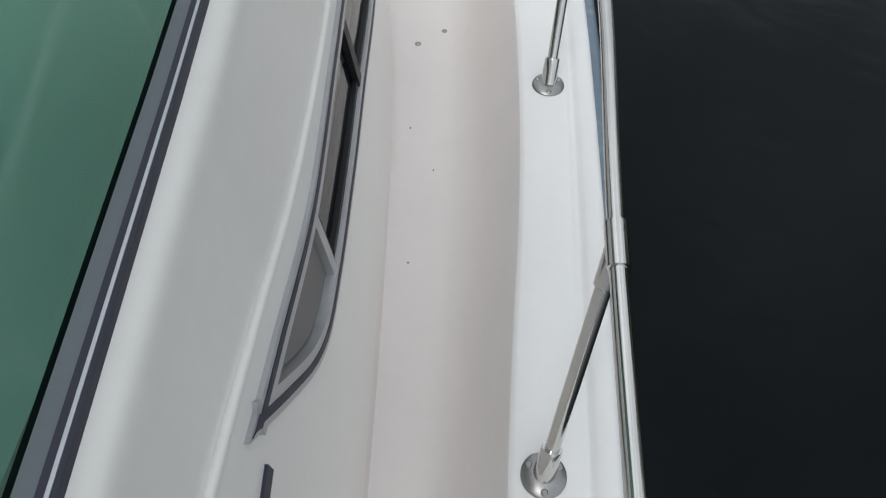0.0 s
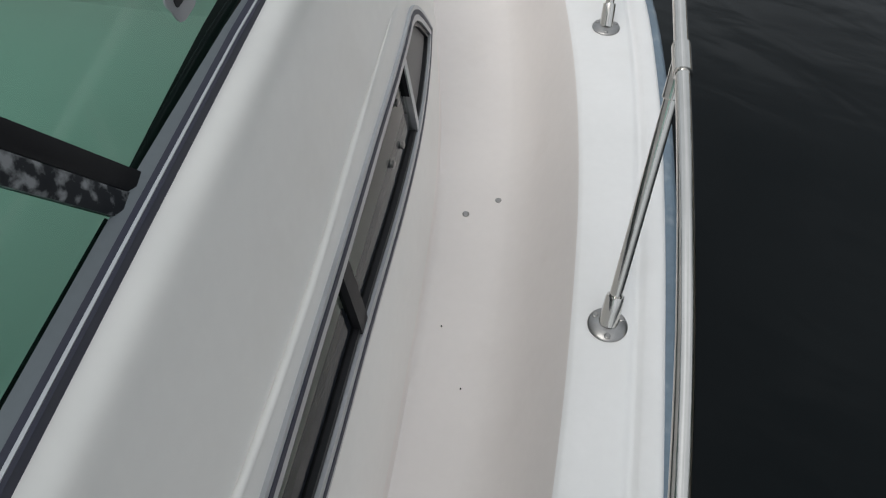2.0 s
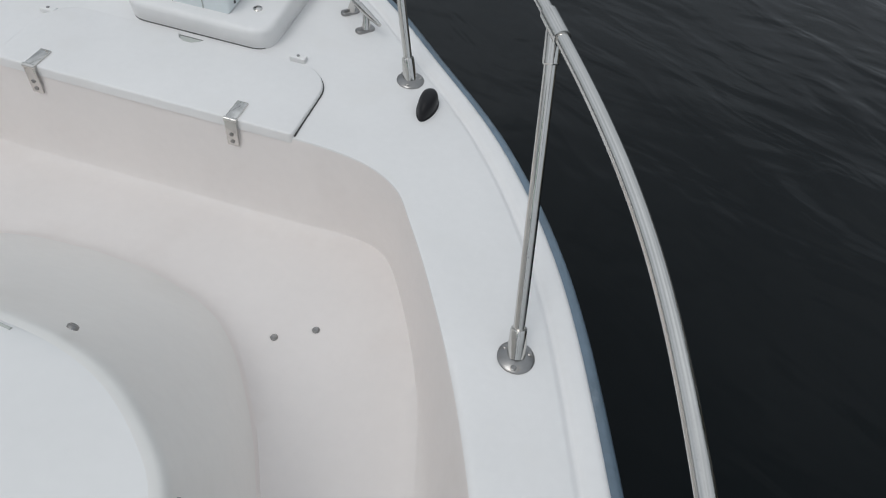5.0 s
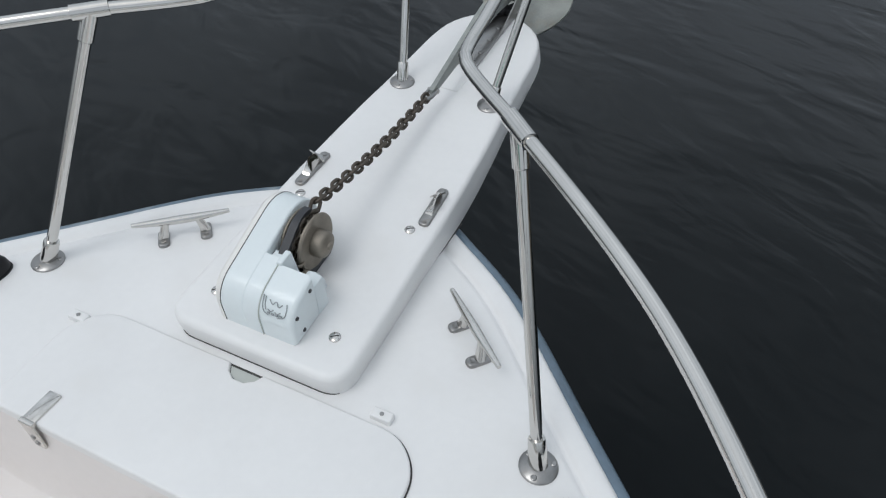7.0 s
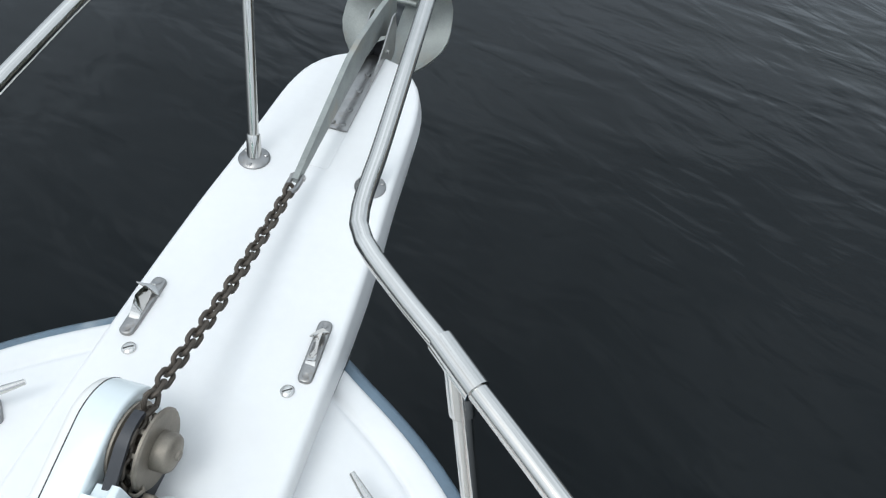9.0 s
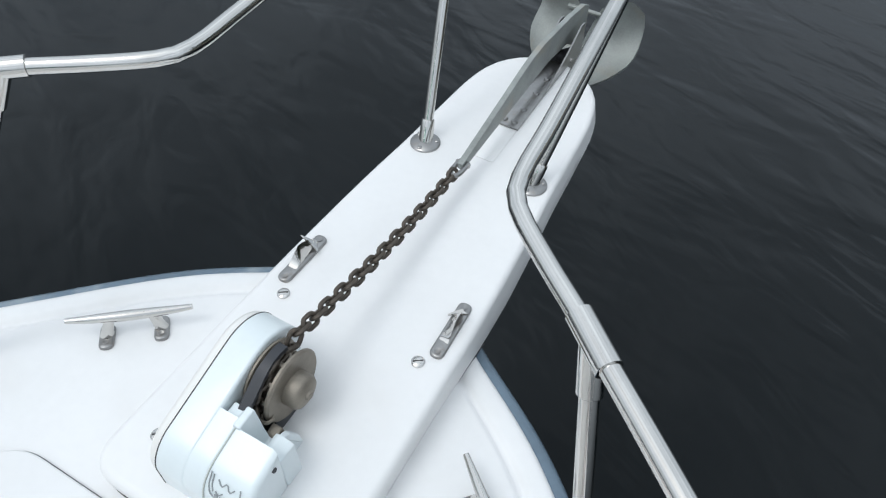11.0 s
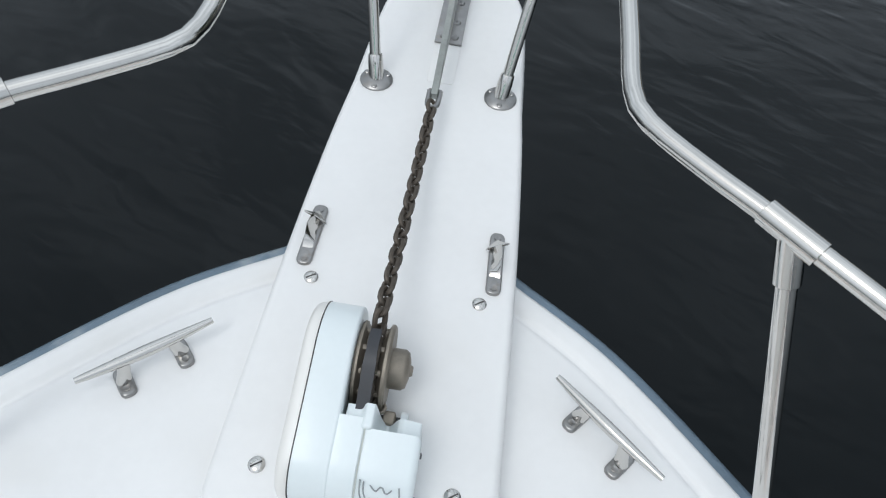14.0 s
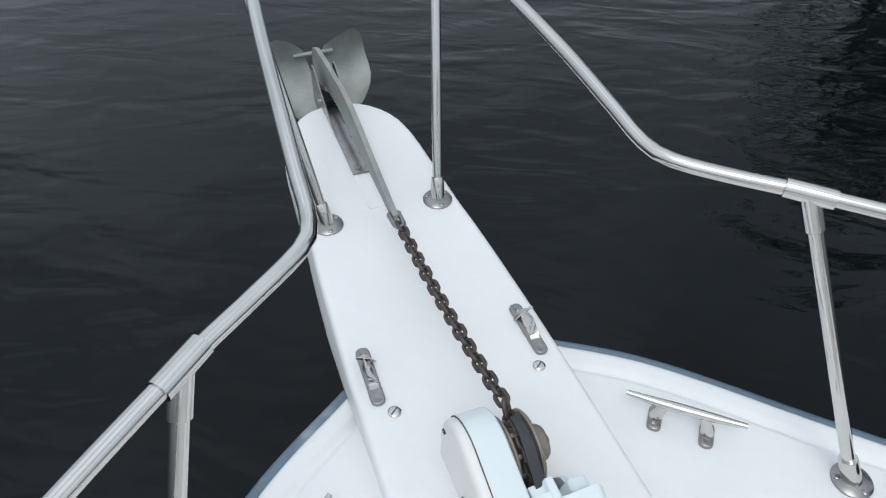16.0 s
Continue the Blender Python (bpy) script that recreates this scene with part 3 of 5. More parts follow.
def strip(bm, a, b, width, out, thick, side):
    """A straight bar on the cabin side from a to b."""
    d = Vector((b[0] - a[0], b[1] - a[1])).normalized()
    n = Vector((-d.y, d.x)) * width / 2
    rows = []
    for t in np.linspace(0, 1, 8):
        y, z = a[0] + (b[0] - a[0]) * t, a[1] + (b[1] - a[1]) * t
        rows.append([on_side(y + n.x * k, z + n.y * k, o, side) for k, o in ((-1, out - thick), (-1, out), (1, out), (1, out - thick))])
    v = sheet(bm, rows, closed=True)
    bm.faces.new(v[0])
    bm.faces.new(v[-1][::-1])


def pane(bm, poly, out, side):
    """A slim pane filling an outline that is taller than broad nowhere."""
    ys = sorted(p[0] for p in poly)
    rows = []
    for y in np.linspace(ys[0] + 0.002, ys[-1] - 0.002, 60):
        zs = []
        for i in range(len(poly)):
            (y1, z1), (y2, z2) = poly[i - 1], poly[i]
            if (y1 - y) * (y2 - y) <= 0 and y1 != y2:
                zs.append(z1 + (z2 - z1) * (y - y1) / (y2 - y1))
        if len(zs) >= 2:
            rows.append([on_side(y, min(zs) * (1 - t) + max(zs) * t, out, side) for t in np.linspace(0, 1, 5)])
    sheet(bm, rows)


def cut(poly, y_low_of_z, keep_forward):
    """The part of an outline ahead of, or behind, a raked line y = a + b z."""
    a, b = y_low_of_z
    f = lambda p: (p[0] - a - b * p[1]) * (1 if keep_forward else -1)
    out = []
    for i in range(len(poly)):
        p, q = poly[i - 1], poly[i]
        if (f(p) > 0) != (f(q) > 0):
            t = f(p) / (f(p) - f(q))
            out.append((p[0] + (q[0] - p[0]) * t, p[1] + (q[1] - p[1]) * t))
        if f(q) > 0:
            out.append(q)
    return out


def side_window(side):
    w = thing("window_1" if side > 0 else "window_2", "long raked cabin window in a grey aluminium frame", "window", kind="structure")
    part("window_frame", band(WINDOW, shrink(WINDOW, 0.008), 0.006, 0.02, side), ALU, w, "grey aluminium outer frame")
    part("gasket", band(shrink(WINDOW, 0.008), shrink(WINDOW, 0.018), 0.007, 0.02, side), GASKET, w, "dark navy rubber gasket")
    part("inner_frame", band(shrink(WINDOW, 0.018), shrink(WINDOW, 0.031), 0.006, 0.02, side), ALU, w, "grey aluminium inner frame")
    glass = shrink(WINDOW, 0.034)
    for name, top, low, width, mat in (("mullion", (-4.10, 0.20), (-4.118, 0.055), 0.022, ALU), ("mullion", (-3.615, 0.17), (-3.635, 0.0), 0.036, BLACK), ("mullion", (-3.082, 0.130), (-3.088, -0.06), 0.022, ALU)):
        bm = bmesh.new()
        strip(bm, top, low, width, 0.004, 0.018, side)
        part(name, bm, mat, w, "dark window divider" if mat is BLACK else "grey aluminium divider")
    fore, mid = cut(glass, (-3.087, 0.0), True), cut(glass, (-3.087, 0.0), False)
    aft, mid = cut(mid, (-4.11, 0.12), False), cut(mid, (-4.11, 0.12), True)
    for poly in (fore, mid):
        part("pane_seal", band(poly, shrink(poly, 0.009), 0.001, 0.02, side), BLACK, w, "black rubber seal round the pane")
    for name, poly, mat, label in (("mesh_panel", fore, MESH_BACKING, "dark fly screen panel"), ("pane", mid, SMOKE_GLASS, "smoked sliding glass"), ("mesh_panel", aft, MESH_BACKING, "dark fly screen panel")):
        bm = bmesh.new()
        pane(bm, poly, -0.008, side)
        ob = part(name, bm, mat, w, label)
        if mat is SMOKE_GLASS:
            ob.visible_shadow = False
            face_out(ob, (side, 0, 0.2))
    # track drawn wide so its dark colour also covers the shaded deep sill
    bm = bmesh.new()
    strip(bm, (-3.10, -0.030), (-3.62, 0.024), 0.045, -0.012, 0.01, side)
    strip(bm, (-3.64, 0.040), (-4.10, 0.086), 0.045, -0.012, 0.01, side)
    part("track", bm, GASKET, w, "dark sliding track, widened over the shaded sill")
    for y, z in ((-3.175, 0.085), (-3.206, 0.006), (-3.29, 0.035)):
        p = on_side(y, z, -0.006, side)
        bm = bmesh.new()
        lathe(bm, [(0.008, 0), (0.008, 0.004), (0.005, 0.006), (0, 0.006)], upright(p, (side, 0, 0.15)), 14)
        part("bolt", bm, DULL, w, "small dull bolt")


side_window(1)
side_window(-1)

# thin tube added along the deckhouse and cabin side crease to catch its highlight
for side in (1, -1):
    bm = bmesh.new()
    run_ = [p for p in EDGE[:N] if -5.6 < p[1] < -3.06]
    tube(bm, [(side * (p[0] - 0.001), p[1], p[2] - 0.003) for p in run_], [0.0060 * min(1.0, 0.1 + (-3.06 - p[1]) / 0.45) for p in run_], 10)
    solid("trim_crease_highlight", bm, CREAM, "slim rounded cream tube added to catch the crease highlight", "trim", kind="structure")


# ---- side glass of the windscreen ----
def sill(y):
    return 0.795 + 0.072 * (-3.35 - y) - 0.012 * max(0, -4.2 - y)


def lean(y, d, up=0.0, side=1):
    """A place on the sloping side glass, d inboard of its sill and raised a little."""
    k = np.interp(-y, [3.33, 3.85], [0.20, 0.50])
    r = np.interp(-y, [3.33, 3.85], [-0.20, 0.05])
    return Vector((side * (sill(y) + 0.004 - d), y + r * d, float(np.interp(-y, [3.37, 3.6], [0.499, 0.508])) + k * d + up))


def glass(y, h, out=0.0, side=1):
    """A place on the upright side glass, h above its foot; it leans in a little."""
    return Vector((side * (sill(y) - 0.018 - 0.162 * h + out), y, 0.510 + h + 0.16 * out))


def side_glass(side):
    w = thing("window_3" if side > 0 else "window_4", "green tinted sloping side window in aluminium framing", "window", kind="structure")
    ys = np.linspace(-3.372, -6.1, 50)
    mixed = lambda pair, y: float(np.interp(-y, [3.34, 3.8], pair))
    for name, d0, d1, up, mat, label in (("gasket", (-0.001, -0.001), (0.0015, 0.002), 0.003, GASKET, "navy rubber bead"), ("window_frame", (0.0015, 0.002), (0.0036, 0.0045), 0.004, ALU, "pale aluminium lip"), ("gasket", (0.0036, 0.0045), (0.0115, 0.0095), 0.0035, GASKET, "navy rubber seal"), ("window_frame", (0.0115, 0.0095), (0.0135, 0.021), 0.003, ALU_DARK, "blue-grey aluminium frame")):
        bm = bmesh.new()
        rows = [[lean(y, mixed(d0, y), -0.02, side), lean(y, mixed(d0, y), up, side), lean(y, mixed(d1, y), up, side), lean(y, mixed(d1, y), -0.02, side)] for y in ys]
        v = sheet(bm, rows, closed=True)
        bm.faces.new(v[0])
        part(name, bm, mat, w, label)
    for y0, y1, d0, d1, w0, w1 in ((-3.385, -3.82, 0.032, 0.022, 0.021, 0.012), (-3.87, -6.1, 0.021, 0.021, 0.010, 0.010)):
        bm = bmesh.new()
        rows = []
        for t in np.linspace(0, 1, 20):
            y, d, d2 = y0 + (y1 - y0) * t, d0 + (d1 - d0) * t, w0 + (w1 - w0) * t
            rows.append([lean(y, d, -0.022, side), lean(y, d, -0.010, side), lean(y, d + d2 * 0.5, -0.009, side), lean(y, d + d2, -0.010, side), lean(y, d + d2, -0.022, side)])
        v = sheet(bm, rows, closed=True)
        bm.faces.new(v[0])
        bm.faces.new(v[-1][::-1])
        part("gasket", bm, BLACK, w, "black glazing seal below the glass")
    bm = bmesh.new()
    sheet(bm, [[glass(y, h, 0.0, side) for y in np.linspace(-3.372 - 1.14 * h, -6.1, 40)] for h in np.linspace(0.0, 0.95, 8)])
    ob = part("pane", bm, GREEN_GLASS, w, "green tinted glass")
    ob.visible_shadow = False
    face_out(ob, (side, 0, 0.2))
    # divider raked aft: a plain dark bar ahead of a worn one
    for y0, y1, mat, label in ((-3.812, -3.836, BLACK, "dark rubber window divider"), (-3.837, -3.864, WORN, "worn black window divider")):
        bm = bmesh.new()
        rows = []
        for h in np.linspace(0.0, 0.93, 24):
            a, b = y0 - 0.626 * h, y1 - 0.626 * h
            rows.append([glass(a, h, -0.006, side), glass(a, h, 0.006, side), glass(a * 0.3 + b * 0.7, h, 0.008, side), glass(b, h, 0.005, side), glass(b, h, -0.006, side)])
        v = sheet(bm, rows, closed=True)
        bm.faces.new(v[0])
        bm.faces.new(v[-1][::-1])
        part("mullion", bm, mat, w, label)
    # pull latch with two slots
    base = glass(-3.641, 0.082, 0.003, side)
    a = (glass(-3.641, 0.2, 0, side) - glass(-3.641, 0.1, 0, side)).normalized()
    b = (glass(-3.60, 0.1, 0, side) - glass(-3.70, 0.1, 0, side)).normalized()
    out = a.cross(b).normalized()
    out = out if out.x * side > 0 else -out
    b = out.cross(a)
    m = Matrix(((*a, 0), (*b, 0), (*out, 0), (0, 0, 0, 1))).transposed()
    m.translation = base
    bm = bmesh.new()
    ring = []
    for k in range(40):
        t = 2 * math.pi * k / 40
        r = 0.026 + 0.006 * math.cos(2 * t) + 0.0015 * math.cos(7 * t)
        ring.append((r * math.cos(t) * 1.05, r * math.sin(t) * 1.45))
    slab(bm, ring, 0, 0.002, 0.001, m)
    latch = part("latch", bm, ALU, w, "grey window pull latch with two slots")
    for x in (-0.0115, 0.0115):
        bm = bmesh.new()
        slab(bm, rounded([(x - 0.005, -0.018), (x + 0.005, -0.018), (x + 0.005, 0.018), (x - 0.005, 0.018)], 0.004, 4), 0.0021, 0.0030, 0, m)
        part("slot", bm, BLACK, latch)


side_glass(1)
side_glass(-1)

# ---- windscreen front ----
# sloping deckhouse front: fore edge and after edge lines of the lower glass
def front(x, t, out=0.0):
    """A place on the deckhouse front: t from its foot to its top."""
    k = 1 - abs(x) / 0.79
    lo = Vector((x, -2.945 + 0.345 * k, 0.212 + 0.028 * k))
    hi = Vector((x, -3.325 + 0.225 * k, 0.505 + 0.025 * k))
    n = Vector((0, 0.6, 0.8))
    return lo * (1 - t) + hi * t + n * (out + 0.004)


def front_window(side):
    w = thing("window_5" if side > 0 else "window_6", "dark raked front window in a grey aluminium frame", "window", kind="structure")
    quad = [(0.786, 0.062), (0.732, 0.53), (0.06, 0.50), (0.06, 0.0)]
    quad = [(side * a, b) for a, b in quad]

    def ring(d):
        c = np.mean(np.array(quad), 0)
        return [(a + np.sign(c[0] - a) * d, b + np.sign(c[1] - b) * d * 1.9) for a, b in quad]

    for name, d0, d1, o, mat, label in (("window_frame", 0.0, 0.011, 0.004, ALU, "grey aluminium outer frame"), ("gasket", 0.011, 0.022, 0.005, GASKET, "dark rubber gasket"), ("inner_frame", 0.022, 0.035, 0.003, ALU, "grey aluminium inner frame")):
        bm = bmesh.new()
        dense = lambda q: [tuple(np.array(q[i]) * (1 - t) + np.array(q[(i + 1) % 4]) * t) for i in range(4) for t in np.linspace(0, 1, 6, endpoint=False)]
        loops = [[front(x, t, oo) for x, t in dense(ring(d))] for d, oo in ((d0, -0.01), (d0, o), (d1, o), (d1, -0.01))]
        sheet(bm, loops, closed=True)
        part(name, bm, mat, w, label)
    q = ring(0.034)
    # dark backing sheet added behind each pane in place of the dim cabin
    for name, o, mat in (("backing", -0.003, MESH_BACKING), ("pane", 0.001, SMOKE_GLASS)):
        bm = bmesh.new()
        rows = []
        for s in np.linspace(0, 1, 8):
            a, b = np.array(q[0]) * (1 - s) + np.array(q[3]) * s, np.array(q[1]) * (1 - s) + np.array(q[2]) * s
            rows.append([front(*(a * (1 - u) + b * u), o) for u in np.linspace(0, 1, 5)])
        sheet(bm, rows)
        face_out(part(name, bm, mat, w, "smoked glass" if name == "pane" else "dark sheet added behind the glass for the dim cabin"), (0, 0.6, 0.8))


front_window(1)
front_window(-1)

# raked windscreen glass and its grey corner pillars
screen = thing("windscreen", "dark raked windscreen between grey corner pillars", "windscreen")


RAKE = Vector((-0.086, -0.753, 0.6526)).normalized()


def pillar(t, side):
    """A place on the raked corner pillar's axis, t along it."""
    p = Vector((0.758, -3.300, 0.504)) + RAKE * t
    return Vector((side * p.x, p.y, p.z))


for side in (1, -1):
    ts = [-0.022, -0.020, -0.014, -0.004, 0.012, 0.05, 0.3, 0.8, 1.52]
    bm = bmesh.new()
    tube(bm, [pillar(t, side) for t in ts], [0.006, 0.013, 0.019, 0.0225, 0.0240, 0.0245, 0.0245, 0.0245, 0.0245], 20)
    post = part("pillar", bm, PAINTED, screen, "rounded grey corner pillar")
    edge_, face_ = Vector((side * 0.019, -0.029, -0.031)), Vector((side * 0.008, 0.0, 0.003))
    bm = bmesh.new()
    rows = [[p + edge_ * 0.3, p + edge_ * 0.3 + face_, p + edge_ + face_, p + edge_] for p in (pillar(t, side) for t in (-0.006, 0.3, 0.8, 1.5))]
    v = sheet(bm, rows, closed=True)
    bm.faces.new(v[0])
    bm.faces.new(v[-1][::-1])
    part("flat_strip", bm, STRIP, post, "flat grey strip")
    bm = bmesh.new()
    rows = [[p + edge_, p + edge_ + face_ * 0.6, p + edge_ * 1.15 + face_ * 0.4, p + edge_ * 1.15] for p in (pillar(t, side) for t in (0.03, 0.3, 0.8, 1.5))]
    v = sheet(bm, rows, closed=True)
    bm.faces.new(v[0])
    part("seal", bm, BLACK, post, "black rubber seal")
    foot = lambda x: Vector((side * x, -3.276 + 0.26 * (0.75 - x), 0.508 + 0.03 * (0.75 - x)))
    bm = bmesh.new()
    sheet(bm, [[foot(x) + Vector((side * RAKE.x * x / 0.75, RAKE.y, RAKE.z)) * t for t in np.linspace(0, 1.5, 6)] for x in np.linspace(0.742, 0.0, 14)])
    face_out(part("pane", bm, GREEN_GLASS, screen, "dark green raked glass"), (0, 0.65, 0.75)).visible_shadow = False
    bm = bmesh.new()
    tube(bm, [foot(x) + Vector((0, 0.004, 0.003)) for x in np.linspace(0.752, 0.0, 10)], 0.007, 8)
    part("seal", bm, GASKET, screen, "dark rubber seal")

# black grab handle behind the side glass
bm = bmesh.new()
loop = rounded([(-0.020, -0.040), (0.020, -0.030), (0.018, 0.042), (-0.018, 0.036)], 0.012, 5)
tube(bm, [glass(-3.498 + y, 0.080 + h, -0.016) for y, h in loop + loop[:1]], 0.0105, 10, squash=0.6)
tube(bm, [glass(-3.490, 0.085, -0.018), glass(-3.462, 0.074, -0.024)], 0.012, 12)
solid("grab_handle", bm, BLACK, "black moulded grab handle behind the green glass", "handle")


# ---- hardtop legs ----
def leg(side):
    w = thing("hardtop_leg", "grey painted hardtop support leg bolted to the cabin top", "support leg", group="hardtop legs")
    foot, direction = Vector((side * 0.704, -2.672, 0.208)), Vector((-0.02 * side, -0.785, 0.635)).normalized()
    bm = bmesh.new()
    tube(bm, [foot - direction * 0.01, foot + direction * 2.16], 0.0255, 20)
    part("post", bm, PAINTED, w, "grey painted tube")
    m = upright(foot + Vector((0, 0, -0.004)), (0.06 * side, 0.16, 1))
    bm = bmesh.new()
    lathe(bm, [(0.060, 0), (0.060, 0.006), (0.055, 0.010), (0.036, 0.013), (0, 0.013)], m, 32)
    fl = part("flange", bm, ALU, w, "round metal base flange")
    bm = bmesh.new()
    lathe(bm, [(0.0300, -0.02), (0.0300, 0.020), (0.0275, 0.023), (0.0, 0.023)], upright(foot + direction * 0.012, direction), 24)
    part("collar", bm, PAINTED, w)
    for k in range(4):
        a = radians(20 + 90 * k)
        bm = bmesh.new()
        lathe(bm, [(0.0058, 0.010), (0.0058, 0.0130), (0.004, 0.0145), (0, 0.0145)], m @ Matrix.Translation((0.045 * math.cos(a), 0.045 * math.sin(a), 0)), 12)
        part("screw", bm, DULL, fl)
    # lower branch, bent to run across
    j = foot + direction * 0.36
    bm = bmesh.new()
    tube(bm, spline([j, (side * 0.695, -2.985, 0.405), (side * 0.675, -3.06, 0.415), (side * 0.635, -3.112, 0.440), (side * 0.57, -3.135, 0.468), (side * 0.42, -3.15, 0.51), (side * 0.15, -3.12, 0.57), (0, -3.09, 0.58)], 36), 0.0235, 18)
    part("branch", bm, PAINTED, w, "bent grey cross tube")
    bm = bmesh.new()
    tube(bm, [j - direction * 0.035 - Z * 0.016, j + direction * 0.05 - Z * 0.016], 0.0245, 18)
    part("saddle", bm, DULL, w, "dull grey saddle at the tube joint")


leg(1)
leg(-1)


# ---- screws and plugs in the mouldings ----
def plug(p, normal, r=0.009, label="small dull screw plug in the gelcoat", mat=DULL):
    bm = bmesh.new()
    lathe(bm, [(r, -0.002), (r, 0.002), (r * 0.7, 0.0042), (r * 0.35, 0.003), (0, 0.003)], upright(p, normal), 14)
    return solid("screw", bm, mat, label, "screw", group="deck screws")


for x, y in ((0.985, -3.013), (1.061, -2.95), (0.499, -1.592), (0.582, -1.542)):
    plug((x, y, SOLE), (0, 0, 1))
for x, y, z, n in ((0.757, -2.428, 0.143, (0.8, 0.3, 0.6)), (0.664, -2.131, 0.119, (0.7, 0.5, 0.6)), (0.399, -1.950, 0.121, (0.2, 0.8, 0.6))):
    plug((x, y, z), n, 0.0085)

for x, y in ((0.371, -2.484), (0.206, -2.483), (0.203, -1.975)):
    plug(on_top(x, y), (0, 0.1, 1), 0.0085)
for x, y in ((1.061, -3.506), (1.019, -3.794), (0.99, -3.36)):
    plug((x, y, SOLE), (0, 0, 1), 0.0018, "tiny dark speck of dirt on the walkway", SEAM)

# panel joint on the cabin top
bm = bmesh.new()
for a, b in (((0.33, -1.985), (0.283, -1.98)), ((0.283, -1.98), (0.262, -2.10)), ((0.262, -2.10), (0.245, -2.26)), ((0.245, -2.26), (0.262, -2.514)), ((0.262, -2.514), (0.10, -2.51)), ((0.10, -2.51), (-0.10, -2.51))):
    tube(bm, [on_top(a[0] + (b[0] - a[0]) * t, a[1] + (b[1] - a[1]) * t) for t in np.linspace(0, 1, 6)], 0.0028, 6)
solid("trim_joint", bm, JOINT_NOTCH_GREY, "thin grey joint line across the cabin top", "trim", kind="structure")


# ---- bow rails ----
def swept(points, radius, count, sides=18):
    bm = bmesh.new()
    tube(bm, spline(points, count), radius, sides)
    return bm


STATIONS = [((1.284, -4.350), (1.330, -4.170, 0.252)), ((1.320, -3.462), (1.347, -3.224, 0.288)), ((1.270, -2.518), (1.259, -2.225, 0.346)), ((1.036, -1.632), (0.944, -1.322, 0.388)), ((0.595, -0.888), (0.424, -0.690, 0.433))]
RAIL = [(1.27, -6.1, 0.19), (1.315, -5.0, 0.225)] + [s[1] for s in STATIONS[:1]] + [(1.348, -3.7, 0.272)] + [STATIONS[1][1], (1.325, -2.72, 0.318), STATIONS[2][1], (1.140, -1.74, 0.372), STATIONS[3][1], (0.712, -0.968, 0.412), STATIONS[4][1], (0.348, -0.624, 0.436), (0.294, -0.575, 0.440), (0.273, -0.549, 0.443), (0.264, -0.515, 0.447), (0.260, -0.43, 0.462), (0.251, -0.28, 0.490), (0.235, -0.06, 0.520), (0.219, 0.10, 0.536)]


def flange(parent, m, r=0.0365, label="round stainless base flange"):
    bm = bmesh.new()
    lathe(bm, [(r, 0), (r, 0.003), (r * 0.93, 0.0055), (r * 0.62, 0.008), (r * 0.5, 0.010), (0, 0.010)], m, 32)
    fl = part("base_flange", bm, DULL, parent, label)
    for k in range(3):
        a = radians(-90 + 120 * k)
        bm = bmesh.new()
        lathe(bm, [(0.006, 0.004), (0.006, 0.0078), (0.004, 0.0092), (0.0, 0.0085)], m @ Matrix.Translation((r * 0.76 * math.cos(a), r * 0.76 * math.sin(a), 0)), 12)
        part("screw", bm, DULL, fl)
    return fl


